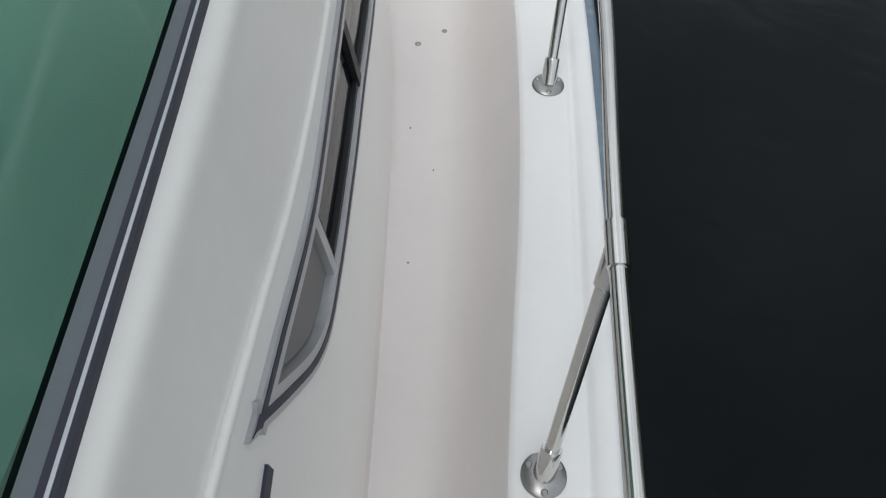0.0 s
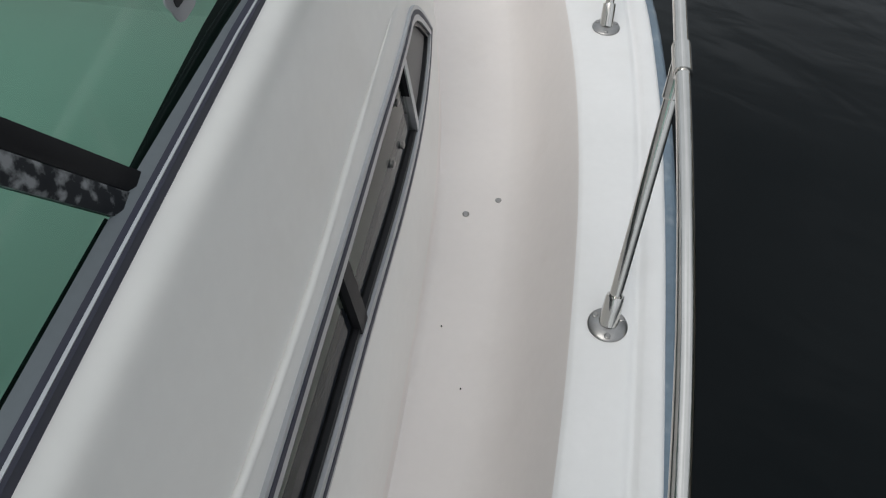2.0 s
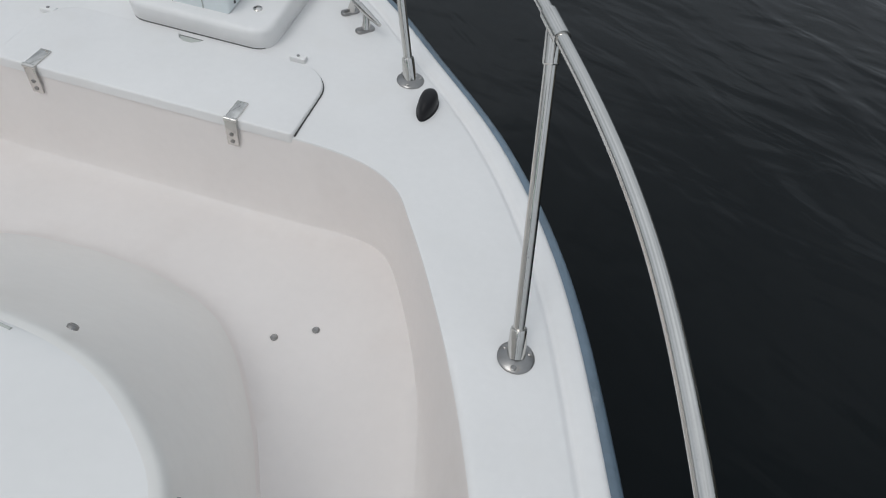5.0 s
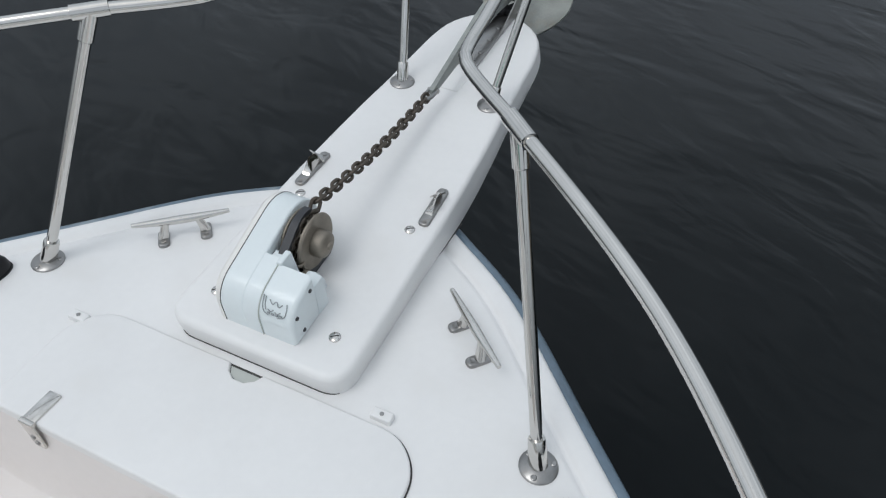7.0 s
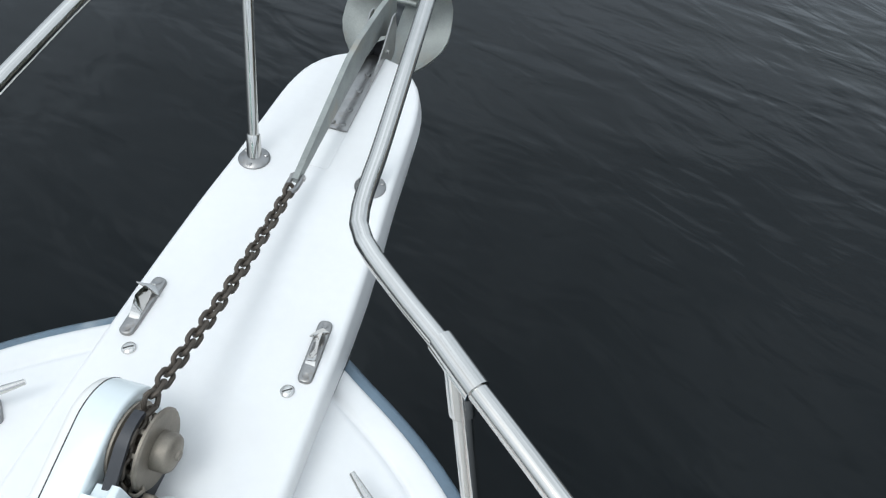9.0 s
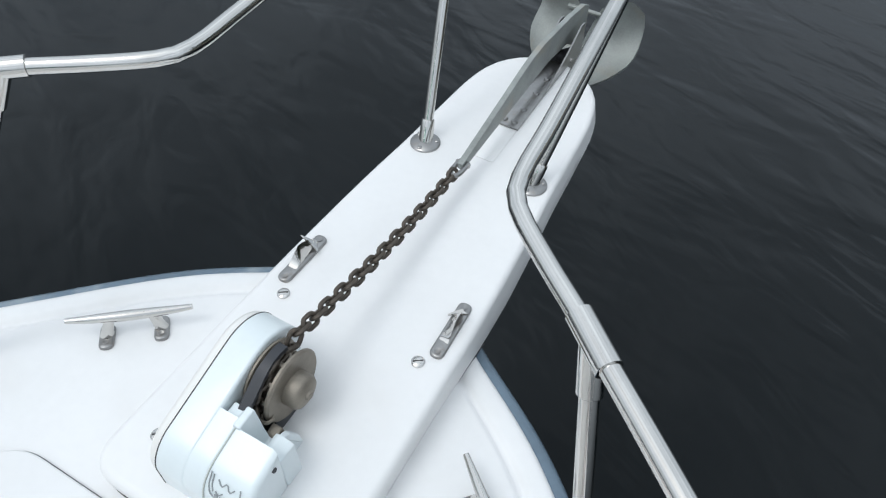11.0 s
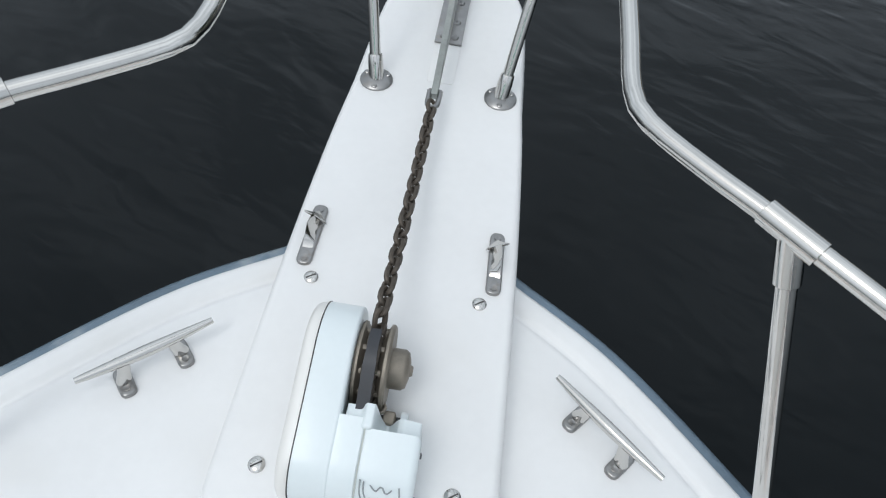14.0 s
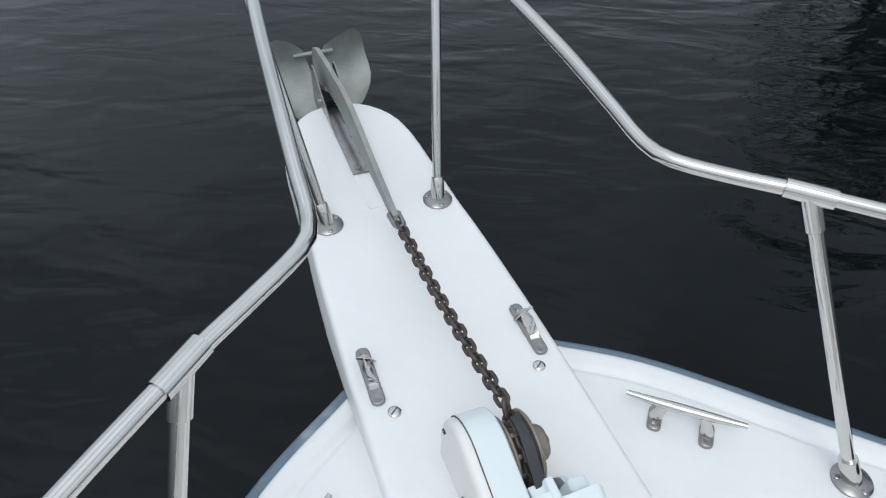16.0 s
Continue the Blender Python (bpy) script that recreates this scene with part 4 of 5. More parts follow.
def bow_rail(side):
    w = thing("bow_rail", "polished stainless steel bow rail along the gunwale", "rail", group="bow rails")
    slim = lambda y: 1.0 if side > 0 else float(np.interp(y, [-0.69, -0.624, -0.575, -0.549, -0.515, -0.43, -0.28], [1.0, 0.985, 0.957, 0.935, 0.924, 0.921, 0.92]))
    s = lambda p: Vector((side * p[0] * slim(p[1]), p[1], p[2]))
    fore = [(0.213, 0.17, 0.540), (0.208, 0.20, 0.52), (0.203, 0.20, 0.48)]
    part("top_rail", swept([s(p) for p in RAIL + fore], 0.0118, 260), STEEL, w, "polished stainless tube")
    for (bx, by), t in STATIONS:
        foot, head = Vector((side * bx, by, GUN)), s(t)
        d = (head - foot).normalized()
        bm = bmesh.new()
        tube(bm, [foot + d * 0.012, head - d * 0.01], 0.0115, 18)
        post = part("stanchion", bm, STEEL, w, "leaning stainless stanchion")
        flange(post, Matrix.Translation(foot))
        bm = bmesh.new()
        lathe(bm, [(0.0185, 0), (0.0175, 0.03), (0.0165, 0.055), (0.0155, 0.058), (0, 0.058)], upright(foot + d * 0.004, d), 20)
        part("socket", bm, STEEL, post, "stainless socket")
        # tee: a sleeve on the rail and a leaning branch
        i = min(range(len(RAIL)), key=lambda k: (Vector(RAIL[k]) - Vector(t)).length)
        along = (s(RAIL[i + 1]) - s(RAIL[i - 1])).normalized()
        bm = bmesh.new()
        lathe(bm, [(0.0125, -0.035), (0.0152, -0.034), (0.0152, 0.034), (0.0125, 0.035)], upright(head, along), 22)
        tee = part("tee_fitting", bm, STEEL, post, "stainless tee fitting")
        bm = bmesh.new()
        lathe(bm, [(0.0130, -0.062), (0.0148, -0.060), (0.0150, 0.0), (0.01, 0.0)], upright(head, d), 20)
        part("tee_branch", bm, STEEL, post)
    foot, head = PT @ Vector((side * 0.134, 0, 0)), Vector((side * 0.2035, 0.20, 0.49))
    d = (head - foot).normalized()
    bm = bmesh.new()
    tube(bm, [foot + d * 0.012, head], 0.0115, 18)
    post = part("stanchion", bm, STEEL, w, "leaning stainless stanchion")
    flange(post, PT @ Matrix.Translation((side * 0.134, 0, 0)), 0.035)
    bm = bmesh.new()
    lathe(bm, [(0.0165, 0), (0.016, 0.03), (0.0150, 0.048), (0.014, 0.051), (0, 0.051)], upright(foot + d * 0.004, d), 20)
    part("socket", bm, STEEL, post, "stainless socket")


PT = pose(0, 0, 0, 4.0)
bow_rail(1)
bow_rail(-1)

# ---- bow pulpit ----
half = [(0.0, 0.467), (0.05, 0.460), (0.10, 0.428), (0.14, 0.372), (0.160, 0.30), (0.171, 0.155), (0.178, 0.0), (0.188, -0.135), (0.198, -0.35), (0.203, -0.55), (0.206, -0.80)]
edge = [tuple(p) for p in spline(half, 40)] + rounded([(0.206, -0.80), (0.206, -0.925), (0.0, -0.925)], [0, 0.055, 0], 8)[8:18] + [(0.0, -0.925)]
ring = edge + [(-x, y) for x, y in edge[::-1] if abs(x) > 1e-4]
clean = [ring[0]]
for p in ring[1:]:
    if (Vector(p) - Vector(clean[-1])).length > 1e-3:
        clean.append(p)


def pulpit_bottom(y):
    return np.interp(y, [-0.95, -0.36, -0.2, 0.2, 0.5], [-0.074, -0.106, -0.088, -0.068, -0.06])


bm = bmesh.new()
p = np.array(clean)
if sum(p[i][0] * p[(i + 1) % len(p)][1] - p[(i + 1) % len(p)][0] * p[i][1] for i in range(len(p))) < 0:
    p = p[::-1]
d = np.roll(p, -1, 0) - np.roll(p, 1, 0)
d /= np.linalg.norm(d, axis=1)[:, None]
inw = np.stack([-d[:, 1], d[:, 0]], 1)
rows = []
upright_at = lambda y: float(np.interp(y, [-0.55, -0.25], [1.0, 0.0]))
for off, f in ((0.02, None), (-0.012, None), (-0.014, 0.85), (-0.010, 0.5)):
    rows.append([PT @ Vector((*(q + n * (off + (upright_at(q[1]) * (0.016 if f is None else 0.012 if f > 0.6 else 0.005) if off < 0 else 0))), pulpit_bottom(q[1]) * (1 if f is None else f) + (0.002 if off > 0 else 0.008 if f is None else 0))) for q, n in zip(p, inw)])
for k in range(7):
    a = math.pi / 2 * k / 6
    rows.append([PT @ Vector((*(q + n * (-0.006 + 0.016 * (1 - math.cos(a)))), -0.016 + 0.016 * math.sin(a))) for q, n in zip(p, inw)])
v = sheet(bm, rows, closed=True)
bm.faces.new(v[0][::-1])
bm.faces.new(v[-1])
pulpit = thing("bow_pulpit", "white moulded bow pulpit plank reaching over the water", "pulpit")
part("plank", bm, DECK, pulpit, smooth=50)

# sealant joint where the pulpit meets the deck
bm = bmesh.new()
low = [(q + n * (-0.0165 + 0.0188 * upright_at(q[1]))) for q, n in zip(p, inw)]
slab(bm, [tuple(q) for q in low if q[1] < -0.33], GUN - 0.002, GUN + 0.0025)
solid("trim_pulpit_joint", bm, SEAM, "dark sealant joint round the pulpit foot", "trim", kind="structure")

PULPIT_SCREWS = [(0.146, -0.512), (-0.146, -0.512), (0.143, -0.838), (-0.143, -0.838)]
for x, y in PULPIT_SCREWS:
    bm = bmesh.new()
    lathe(bm, [(0.0125, 0), (0.0125, 0.002), (0.0095, 0.0045), (0.004, 0.0055), (0, 0.0055)], PT @ Matrix.Translation((x, y, 0)), 20)
    sc = part("screw", bm, STEEL, pulpit, "domed stainless slotted screw")
    bm = bmesh.new()
    box(bm, (-0.009, -0.0012, 0.0045), (0.009, 0.0012, 0.0058), 0, PT @ Matrix.Translation((x, y, 0)) @ pose(0, 0, 0, 0, 0, 35))
    part("slot", bm, SEAM, sc)


# fairlead chocks
def chock(side):
    w = thing("fairlead_chock", "stainless skene chock screwed to the pulpit edge", "chock", PT @ Matrix.Translation((side * 0.165, -0.425, 0)) @ pose(0, 0, 0, 0, 0, 1.5 * side), group="fairlead chocks")
    bm = bmesh.new()
    slab(bm, rounded([(-0.0135, -0.066), (0.0135, -0.066), (0.0135, 0.066), (-0.0135, 0.066)], 0.0132, 6), 0, 0.007, 0.003)
    part("base", bm, DULL, w)
    bm = bmesh.new()
    rows = []
    for y, h, z, twist in ((0.046, 0.0005, 0.012, 0), (0.036, 0.008, 0.018, 0.4), (0.024, 0.0195, 0.024, 0.7), (0.026, 0.0060, 0.0245, 0.8), (0.012, 0.0065, 0.024, 1.6), (0.000, 0.0075, 0.022, 1.9), (-0.013, 0.0080, 0.018, 1.0), (-0.026, 0.0090, 0.011, 0.2), (-0.036, 0.0095, 0.004, 0)):
        rows.append([(-h, y, z - h * twist * side), (h, y, z + h * twist * side), (h, y, z + h * twist * side - 0.005), (-h, y, z - h * twist * side - 0.005)])
    v = sheet(bm, rows, closed=True)
    bm.faces.new(v[0])
    bm.faces.new(v[-1])
    part("horn", bm, STEEL, w, "arrow-shaped steel horn")
    for k in (1, -1):
        bm = bmesh.new()
        lathe(bm, [(0.0065, 0.006), (0.0065, 0.0085), (0.003, 0.0075), (0, 0.0075)], Matrix.Translation((0, k * 0.054, 0)), 12)
        part("screw", bm, DULL, w)


chock(1)
chock(-1)


# mooring cleats
def cleat(side):
    a, b = Vector((side * 0.293, -0.602, -0.078)), Vector((side * 0.460, -0.749, -0.078))
    mid, d = (a + b) / 2, (b - a).normalized()
    w = thing("mooring_cleat", "polished stainless mooring cleat on the foredeck", "cleat", group="mooring cleats")
    bm = bmesh.new()
    L = (b - a).length / 2
    c, r = [], []
    for t in np.linspace(-1, 1, 27):
        c.append(mid + d * (t * L) + Z * (0.004 * t * t - 0.001))
        r.append(0.0052 + 0.0052 * (1 - abs(t) ** 1.6))
    tube(bm, c, r, 14)
    part("bar", bm, STEEL, w, "tapered horn bar")
    for k, (x, y) in ((-1, (0.339, -0.646)), (1, (0.409, -0.714))):
        top = mid + d * (k * 0.036)
        foot = Vector((side * x, y, GUN))
        bm = bmesh.new()
        tube(bm, [foot + Z * 0.004, foot.lerp(top, 0.35) + Z * 0.004, top], [0.013, 0.0105, 0.0085], 14)
        part("leg", bm, STEEL, w)
        q = Vector((-d.y, d.x, 0)) * (-1 if side > 0 else 1)
        if q.y > 0:
            q = -q
        m = Matrix(((q.x, -q.y, 0, 0), (q.y, q.x, 0, 0), (0, 0, 1, 0), (0, 0, 0, 1)))
        m.translation = foot + q * 0.004
        bm = bmesh.new()
        slab(bm, rounded([(-0.030, -0.0135), (0.028, -0.0135), (0.028, 0.0135), (-0.030, 0.0135)], 0.013, 6), 0, 0.008, 0.004, m)
        part("foot", bm, DULL, w, "rounded foot pad")
        bm = bmesh.new()
        lathe(bm, [(0.006, 0.007), (0.006, 0.0095), (0.003, 0.0085), (0, 0.0085)], m @ Matrix.Translation((0.014, 0, 0)), 12)
        part("screw", bm, DULL, w)


cleat(1)
cleat(-1)


# ---- anchor windlass (in the pulpit's own frame) ----
wl = thing("anchor_windlass", "pale blue-white anchor windlass on the bow pulpit", "windlass", PT.copy())
GC = (-0.692, 0.082)


def capsule(y0, z0, r0, y1, z1, r1, base=0.0):
    """Side outline of a cover: round ahead, round and lower behind, flat foot."""
    out = [(y0 + r0 * math.cos(a), z0 + r0 * math.sin(a)) for a in np.linspace(radians(-20), radians(105), 16)]
    out += [(y1 + r1 * math.cos(a), z1 + r1 * math.sin(a)) for a in np.linspace(radians(105), radians(185), 12)]
    out = [(y, max(base, z)) for y, z in out]
    return [(out[0][0], base)] + out + [(out[-1][0], base)]


def side_slab(outline, x0, x1, bevel, material, name, parent, label=""):
    m = Matrix(((0, 0, 1, 0), (1, 0, 0, 0), (0, 1, 0, 0), (0, 0, 0, 1)))
    bm = bmesh.new()
    slab(bm, outline, x0, x1, bevel, m, 4)
    return part(name, bm, material, parent, label)


main = capsule(-0.683, 0.074, 0.078, -0.825, 0.045, 0.065)
side_slab(main, -0.078, -0.025, 0.006, COVER, "cover", wl, "pale blue-white rounded cover")
side_slab(capsule(-0.683, 0.074, 0.0787, -0.825, 0.045, 0.0657), -0.0797, -0.0783, 0.0, SEAM, "seam", wl, "dark joint line")
m = Matrix(((0, 0, -1, 0), (1, 0, 0, 0), (0, 1, 0, 0), (0, 0, 0, 1)))
bm = bmesh.new()
slab(bm, capsule(-0.683, 0.074, 0.0765, -0.825, 0.045, 0.0635), 0.0795, 0.099, 0.014, m, 5)
part("side_plate", bm, CREAM, wl, "cream end plate")
for y, z in ((-0.63, 0.10), (-0.72, 0.035), (-0.80, 0.085)):
    bm = bmesh.new()
    lathe(bm, [(0.005, 0), (0.005, 0.003), (0, 0.003)], upright((-0.0985, y, z), (-1, 0, 0)), 10)
    part("screw", bm, DARK, wl)
# the cover steps out behind the wheel; the motor cover butts against it

def behind(y, grow=0.0):
    """The after part of the cover's outline, cut square at y."""
    cut_z = float(np.interp(-y, [0.703, 0.842], [0.149, 0.108])) + grow
    return [(y, 0.0), (y, cut_z)] + [(-0.825 + (0.065 + grow) * math.cos(a), 0.045 + (0.065 + grow) * math.sin(a)) for a in np.linspace(radians(105), radians(185), 14)] + [(-0.890 - grow, 0.0)]


side_slab(behind(-0.788, -0.0005), -0.027, 0.0095, 0.003, COVER, "cover_step", wl, "pale cover step behind the chain wheel")
side_slab(behind(-0.800, 0.0008), 0.0095, 0.0112, 0.0, JOINT_NOTCH_GREY, "seam", wl, "thin grey joint line")
side_slab(behind(-0.800, -0.0015), 0.0112, 0.088, 0.012, COVER, "motor_cover", wl, "rounded white motor cover")
for y, z in ((-0.818, 0.096), (-0.870, 0.070), (-0.858, 0.020)):
    bm = bmesh.new()
    lathe(bm, [(0.0045, 0), (0.0045, 0.002), (0, 0.002)], upright((0.0875, y, z), (1, 0, 0.3)), 10)
    part("screw", bm, DARK, wl)
# chain guard: a stepped lip with a raised horn, a notch for the chain and a low wing
bm = bmesh.new()
lip = rounded([(-0.020, 0.0), (-0.020, 0.114), (0.002, 0.115), (0.007, 0.126), (0.019, 0.126), (0.027, 0.076), (0.033, 0.052), (0.039, 0.052), (0.051, 0.084), (0.060, 0.088), (0.084, 0.082), (0.087, 0.0)], 0.003, 3)
slab(bm, lip, 0.768, 0.802, 0.004, Matrix(((1, 0, 0, 0), (0, 0, -1, 0), (0, 1, 0, 0), (0, 0, 0, 1))))
part("chain_guard", bm, COVER, wl, "stepped white chain guard with a notch")
# low wing running forward beside the wheel
side_slab(rounded([(-0.770, 0.0), (-0.770, 0.076), (-0.752, 0.066), (-0.735, 0.030), (-0.730, 0.0)], 0.004, 3), 0.052, 0.062, 0.003, COVER, "guard_wing", wl, "low white wing of the chain guard")
# release spring and bracket in the gap behind the wheel
bm = bmesh.new()
tube(bm, [(0.020 + 0.0085 * math.cos(a), -0.752 + 0.0085 * math.sin(a), 0.070 + a * 0.0006) for a in np.linspace(0, 4 * math.pi, 40)], 0.0022, 8)
part("spring", bm, BRONZE, wl, "small coiled release spring")
side_slab(rounded([(-0.768, 0.0), (-0.768, 0.055), (-0.748, 0.060), (-0.738, 0.0)], 0.004, 3), 0.026, 0.044, 0.003, BRONZE, "bracket", wl, "brown metal bracket in the gap")
# worn maker's mark as faded strokes
mk = Matrix(((1, 0, 0, 0.046), (0, 0.62, -0.78, -0.8752), (0, 0.78, 0.62, 0.0846), (0, 0, 0, 1)))
for pts in ([(-0.030, 0.020), (-0.029, 0.0), (-0.024, -0.012), (-0.012, -0.017)], [(-0.025, 0.018), (-0.024, 0.002), (-0.020, -0.008)], [(-0.016, 0.014), (-0.008, 0.006), (-0.001, 0.014), (0.006, 0.004), (0.013, 0.011)], [(-0.016, -0.006), (-0.009, -0.009), (-0.004, -0.004)], [(0.000, -0.008), (0.006, -0.010), (0.012, -0.005)], [(0.022, 0.016), (0.024, 0.000), (0.021, -0.012), (0.008, -0.017)]):
    bm = bmesh.new()
    tube(bm, [mk @ Vector((x, y, 0.0)) for x, y in spline(pts, 12)], 0.0011, 6)
    part("mark", bm, ETCHED, wl, "faded grey stroke")
for x, y in ((-0.013, -0.0125), (-0.004, -0.013), (0.005, -0.0125), (0.013, -0.012)):
    bm = bmesh.new()
    box(bm, (x - 0.003, y - 0.002, -0.001), (x + 0.003, y + 0.002, 0.0008), 0, mk)
    part("mark", bm, ETCHED, wl, "faded grey stroke")
# chain wheel: two cheeks, hub with pockets, clutch nut
wheel = upright((0.0, *GC), (1, 0, 0))
for x0, prof, mat, nm, lab in (
        (0, [(0.030, -0.024), (0.060, -0.024), (0.063, -0.021), (0.063, -0.018), (0.045, -0.010), (0.038, -0.004), (0.036, 0.0), (0.038, 0.004), (0.045, 0.010), (0.063, 0.018), (0.063, 0.022), (0.060, 0.025), (0.030, 0.025)], BRONZE, "chain_wheel", "weathered bronze chain wheel"),
        (0, [(0.030, 0.025), (0.030, 0.044), (0.026, 0.050), (0.016, 0.053), (0.009, 0.054), (0.007, 0.058), (0.0, 0.058)], BRONZE, "clutch_nut", "grey-brown clutch nut")):
    bm = bmesh.new()
    lathe(bm, prof, wheel, 32)
    part(nm, bm, mat, wl, lab)
for k in range(10):
    a = 2 * math.pi * k / 10
    bm = bmesh.new()
    box(bm, (-0.004, 0.040, -0.017), (0.004, 0.056, -0.008), 0.0015, wheel @ Matrix.Rotation(a, 4, "Z"))
    box(bm, (-0.004, 0.040, 0.008), (0.004, 0.056, 0.017), 0.0015, wheel @ Matrix.Rotation(a, 4, "Z"))
    part("tooth", bm, BRONZE, wl)
# dark stripper arm over the wheel
bm = bmesh.new()
arc = [(GC[0] + 0.066 * math.cos(a), GC[1] + 0.066 * math.sin(a)) for a in np.linspace(radians(70), radians(122), 14)] + [(-0.760, 0.1155), (-0.786, 0.098)]
rows = []
for i, (y, z) in enumerate(arc):
    wd = 0.0078 + 0.0012 * min(1, max(0, (i - 8) / 4))
    rows.append([(-wd, y, z), (-wd, y, z + 0.009), (wd, y, z + 0.009), (wd, y, z)])
v = sheet(bm, rows, closed=True)
bm.faces.new(v[0])
bm.faces.new(v[-1][::-1])
part("stripper", bm, DARK, wl, "dark grey chain stripper strap")
# dark blocks fill the gaps under and behind the wheel with painted shade
side_slab([(-0.645, 0.0), (-0.64, 0.03), (-0.70, 0.045), (-0.74, 0.04), (-0.745, 0.0)], -0.024, 0.02, 0.003, DARK, "gap_filler", wl, "dark block filling the shaded gap below the chain wheel")
side_slab(rounded([(-0.772, 0.0), (-0.772, 0.030), (-0.742, 0.024), (-0.738, 0.0)], 0.003, 3), -0.020, 0.051, 0.002, DARK, "opening_filler", wl, "dark block filling the shaded opening behind the chain wheel")


# ---- anchor chain ----
def link_mesh():
    bm = bmesh.new()
    r, L, B = 0.0042, 0.0079, 0.0099
    pts = []
    for k in range(20):
        a = 2 * math.pi * k / 20
        pts.append(Vector((B * math.cos(a), B * math.sin(a) + (L - 0.0025 if math.sin(a) > 1e-6 else -L + 0.0025 if math.sin(a) < -1e-6 else 0), 0)))
    rings = []
    for k, p in enumerate(pts):
        d = (pts[(k + 1) % 20] - pts[k - 1]).normalized()
        n = Vector((-d.y, d.x, 0))
        rings.append([p + (n * math.cos(t) + Z * math.sin(t)) * r for t in [2 * math.pi * j / 8 for j in range(8)]])
    v = sheet(bm, rings + [rings[0]], closed=True)
    bmesh.ops.remove_doubles(bm, verts=bm.verts, dist=1e-6)
    return finish(bm, CHAIN, "link")


chain = thing("anchor_chain", "rusty brown galvanised anchor chain from windlass to anchor", "chain", PT.copy())
LINK = link_mesh()
pa, pb = Vector((0, -0.122, 0.064)), Vector((0, -0.640, 0.142))
path = [pa.lerp(pb, t) - Z * (0.016 * math.sin(math.pi * t)) for t in np.linspace(0, 1, 40)]
path += [Vector((0, GC[0] + 0.058 * math.cos(a), GC[1] + 0.058 * math.sin(a))) for a in np.linspace(radians(50), radians(200), 14)]
run = np.concatenate([[0], np.cumsum([(path[i + 1] - path[i]).length for i in range(len(path) - 1)])])
pitch, i = 0.0222, 0
while i * pitch < run[-1]:
    s = i * pitch
    c = Vector([np.interp(s, run, [q[k] for q in path]) for k in range(3)])
    c2 = Vector([np.interp(min(s + 0.006, run[-1]), run, [q[k] for q in path]) for k in range(3)])
    c1 = Vector([np.interp(max(s - 0.006, 0), run, [q[k] for q in path]) for k in range(3)])
    dirn = (c2 - c1).normalized()
    x = Vector((1, 0, 0))
    zz = x.cross(dirn).normalized()
    m = Matrix(((*x, 0), (*dirn, 0), (*zz, 0), (0, 0, 0, 1))).transposed()
    m.translation = c
    ob = new("link", LINK)
    ob.parent = chain
    ob.matrix_basis = m @ Matrix.Rotation(radians((40 if i % 2 else -50) + random.uniform(-7, 7)), 4, "Y")
    i += 1

# ---- anchor, shackle and roller (in the pulpit's own frame) ----
anchor = thing("anchor", "galvanised plough anchor stowed on the bow roller", "anchor", PT.copy())
shank = [(-0.085, 0.050), (-0.09, 0.068), (0.0, 0.085), (0.12, 0.108), (0.20, 0.124), (0.26, 0.133), (0.33, 0.134), (0.50, 0.117), (0.60, 0.100), (0.640, 0.080), (0.655, 0.020), (0.62, -0.008), (0.55, 0.006), (0.50, 0.036), (0.37, 0.055), (0.10, 0.052)]
side_slab(shank, -0.0065, 0.0065, 0.0015, GALV, "shank", anchor, "flat galvanised shank")


FLUKE_KEEL = spline([(0.010, 0.50, -0.095), (0.012, 0.60, -0.045), (0.020, 0.665, 0.015), (0.034, 0.675, 0.060)], 13)
FLUKE_RIM = spline([(0.045, 0.505, -0.100), (0.118, 0.565, -0.070), (0.160, 0.625, -0.032), (0.159, 0.685, 0.020), (0.149, 0.682, 0.078), (0.116, 0.650, 0.118)], 13)


def fluke(side):
    bm = bmesh.new()
    top, low = [], []
    rows_u, rows_l = [], []
    for u in np.linspace(0, 1, 13):
        ru, rl = [], []
        for v_ in np.linspace(0, 1, 9):
            # u along the fluke from heel to toe, v from keel to rim
            q = FLUKE_KEEL[int(round(u * 12))] * (1 - v_) + FLUKE_RIM[int(round(u * 12))] * v_
            x, y, z = q[0], q[1] - 0.012 * u ** 5 * math.sin(math.pi * v_), q[2] + (0.034 * u ** 5 - 0.022) * math.sin(math.pi * v_)
            x *= 1 if side > 0 else 0.9
            ru.append((side * x, y, z))
            rl.append((side * (x + 0.001), y + 0.004, z - 0.007))
        rows_u.append(ru)
        rows_l.append(rl)
    a = sheet(bm, rows_u)
    b = sheet(bm, [r[::-1] for r in rows_l])
    n, k = len(a), len(a[0])
    for i in range(n - 1):
        bm.faces.new((a[i][0], a[i + 1][0], b[i + 1][-1], b[i][-1]))
        bm.faces.new((a[i][-1], b[i][0], b[i + 1][0], a[i + 1][-1]))
    for j in range(k - 1):
        bm.faces.new((a[0][j], b[0][k - 1 - j], b[0][k - 2 - j], a[0][j + 1]))
        bm.faces.new((a[-1][j], a[-1][j + 1], b[-1][k - 2 - j], b[-1][k - 1 - j]))
    part("fluke", bm, GALV, anchor, "dull galvanised fluke", smooth=50)


fluke(1)
fluke(-1)
bm = bmesh.new()
tube(bm, [(-0.058, 0.664, 0.048), (0.058, 0.664, 0.048)], 0.0065, 10)
part("cross_rod", bm, GALV, anchor)
# shackle between shank and chain
bm = bmesh.new()
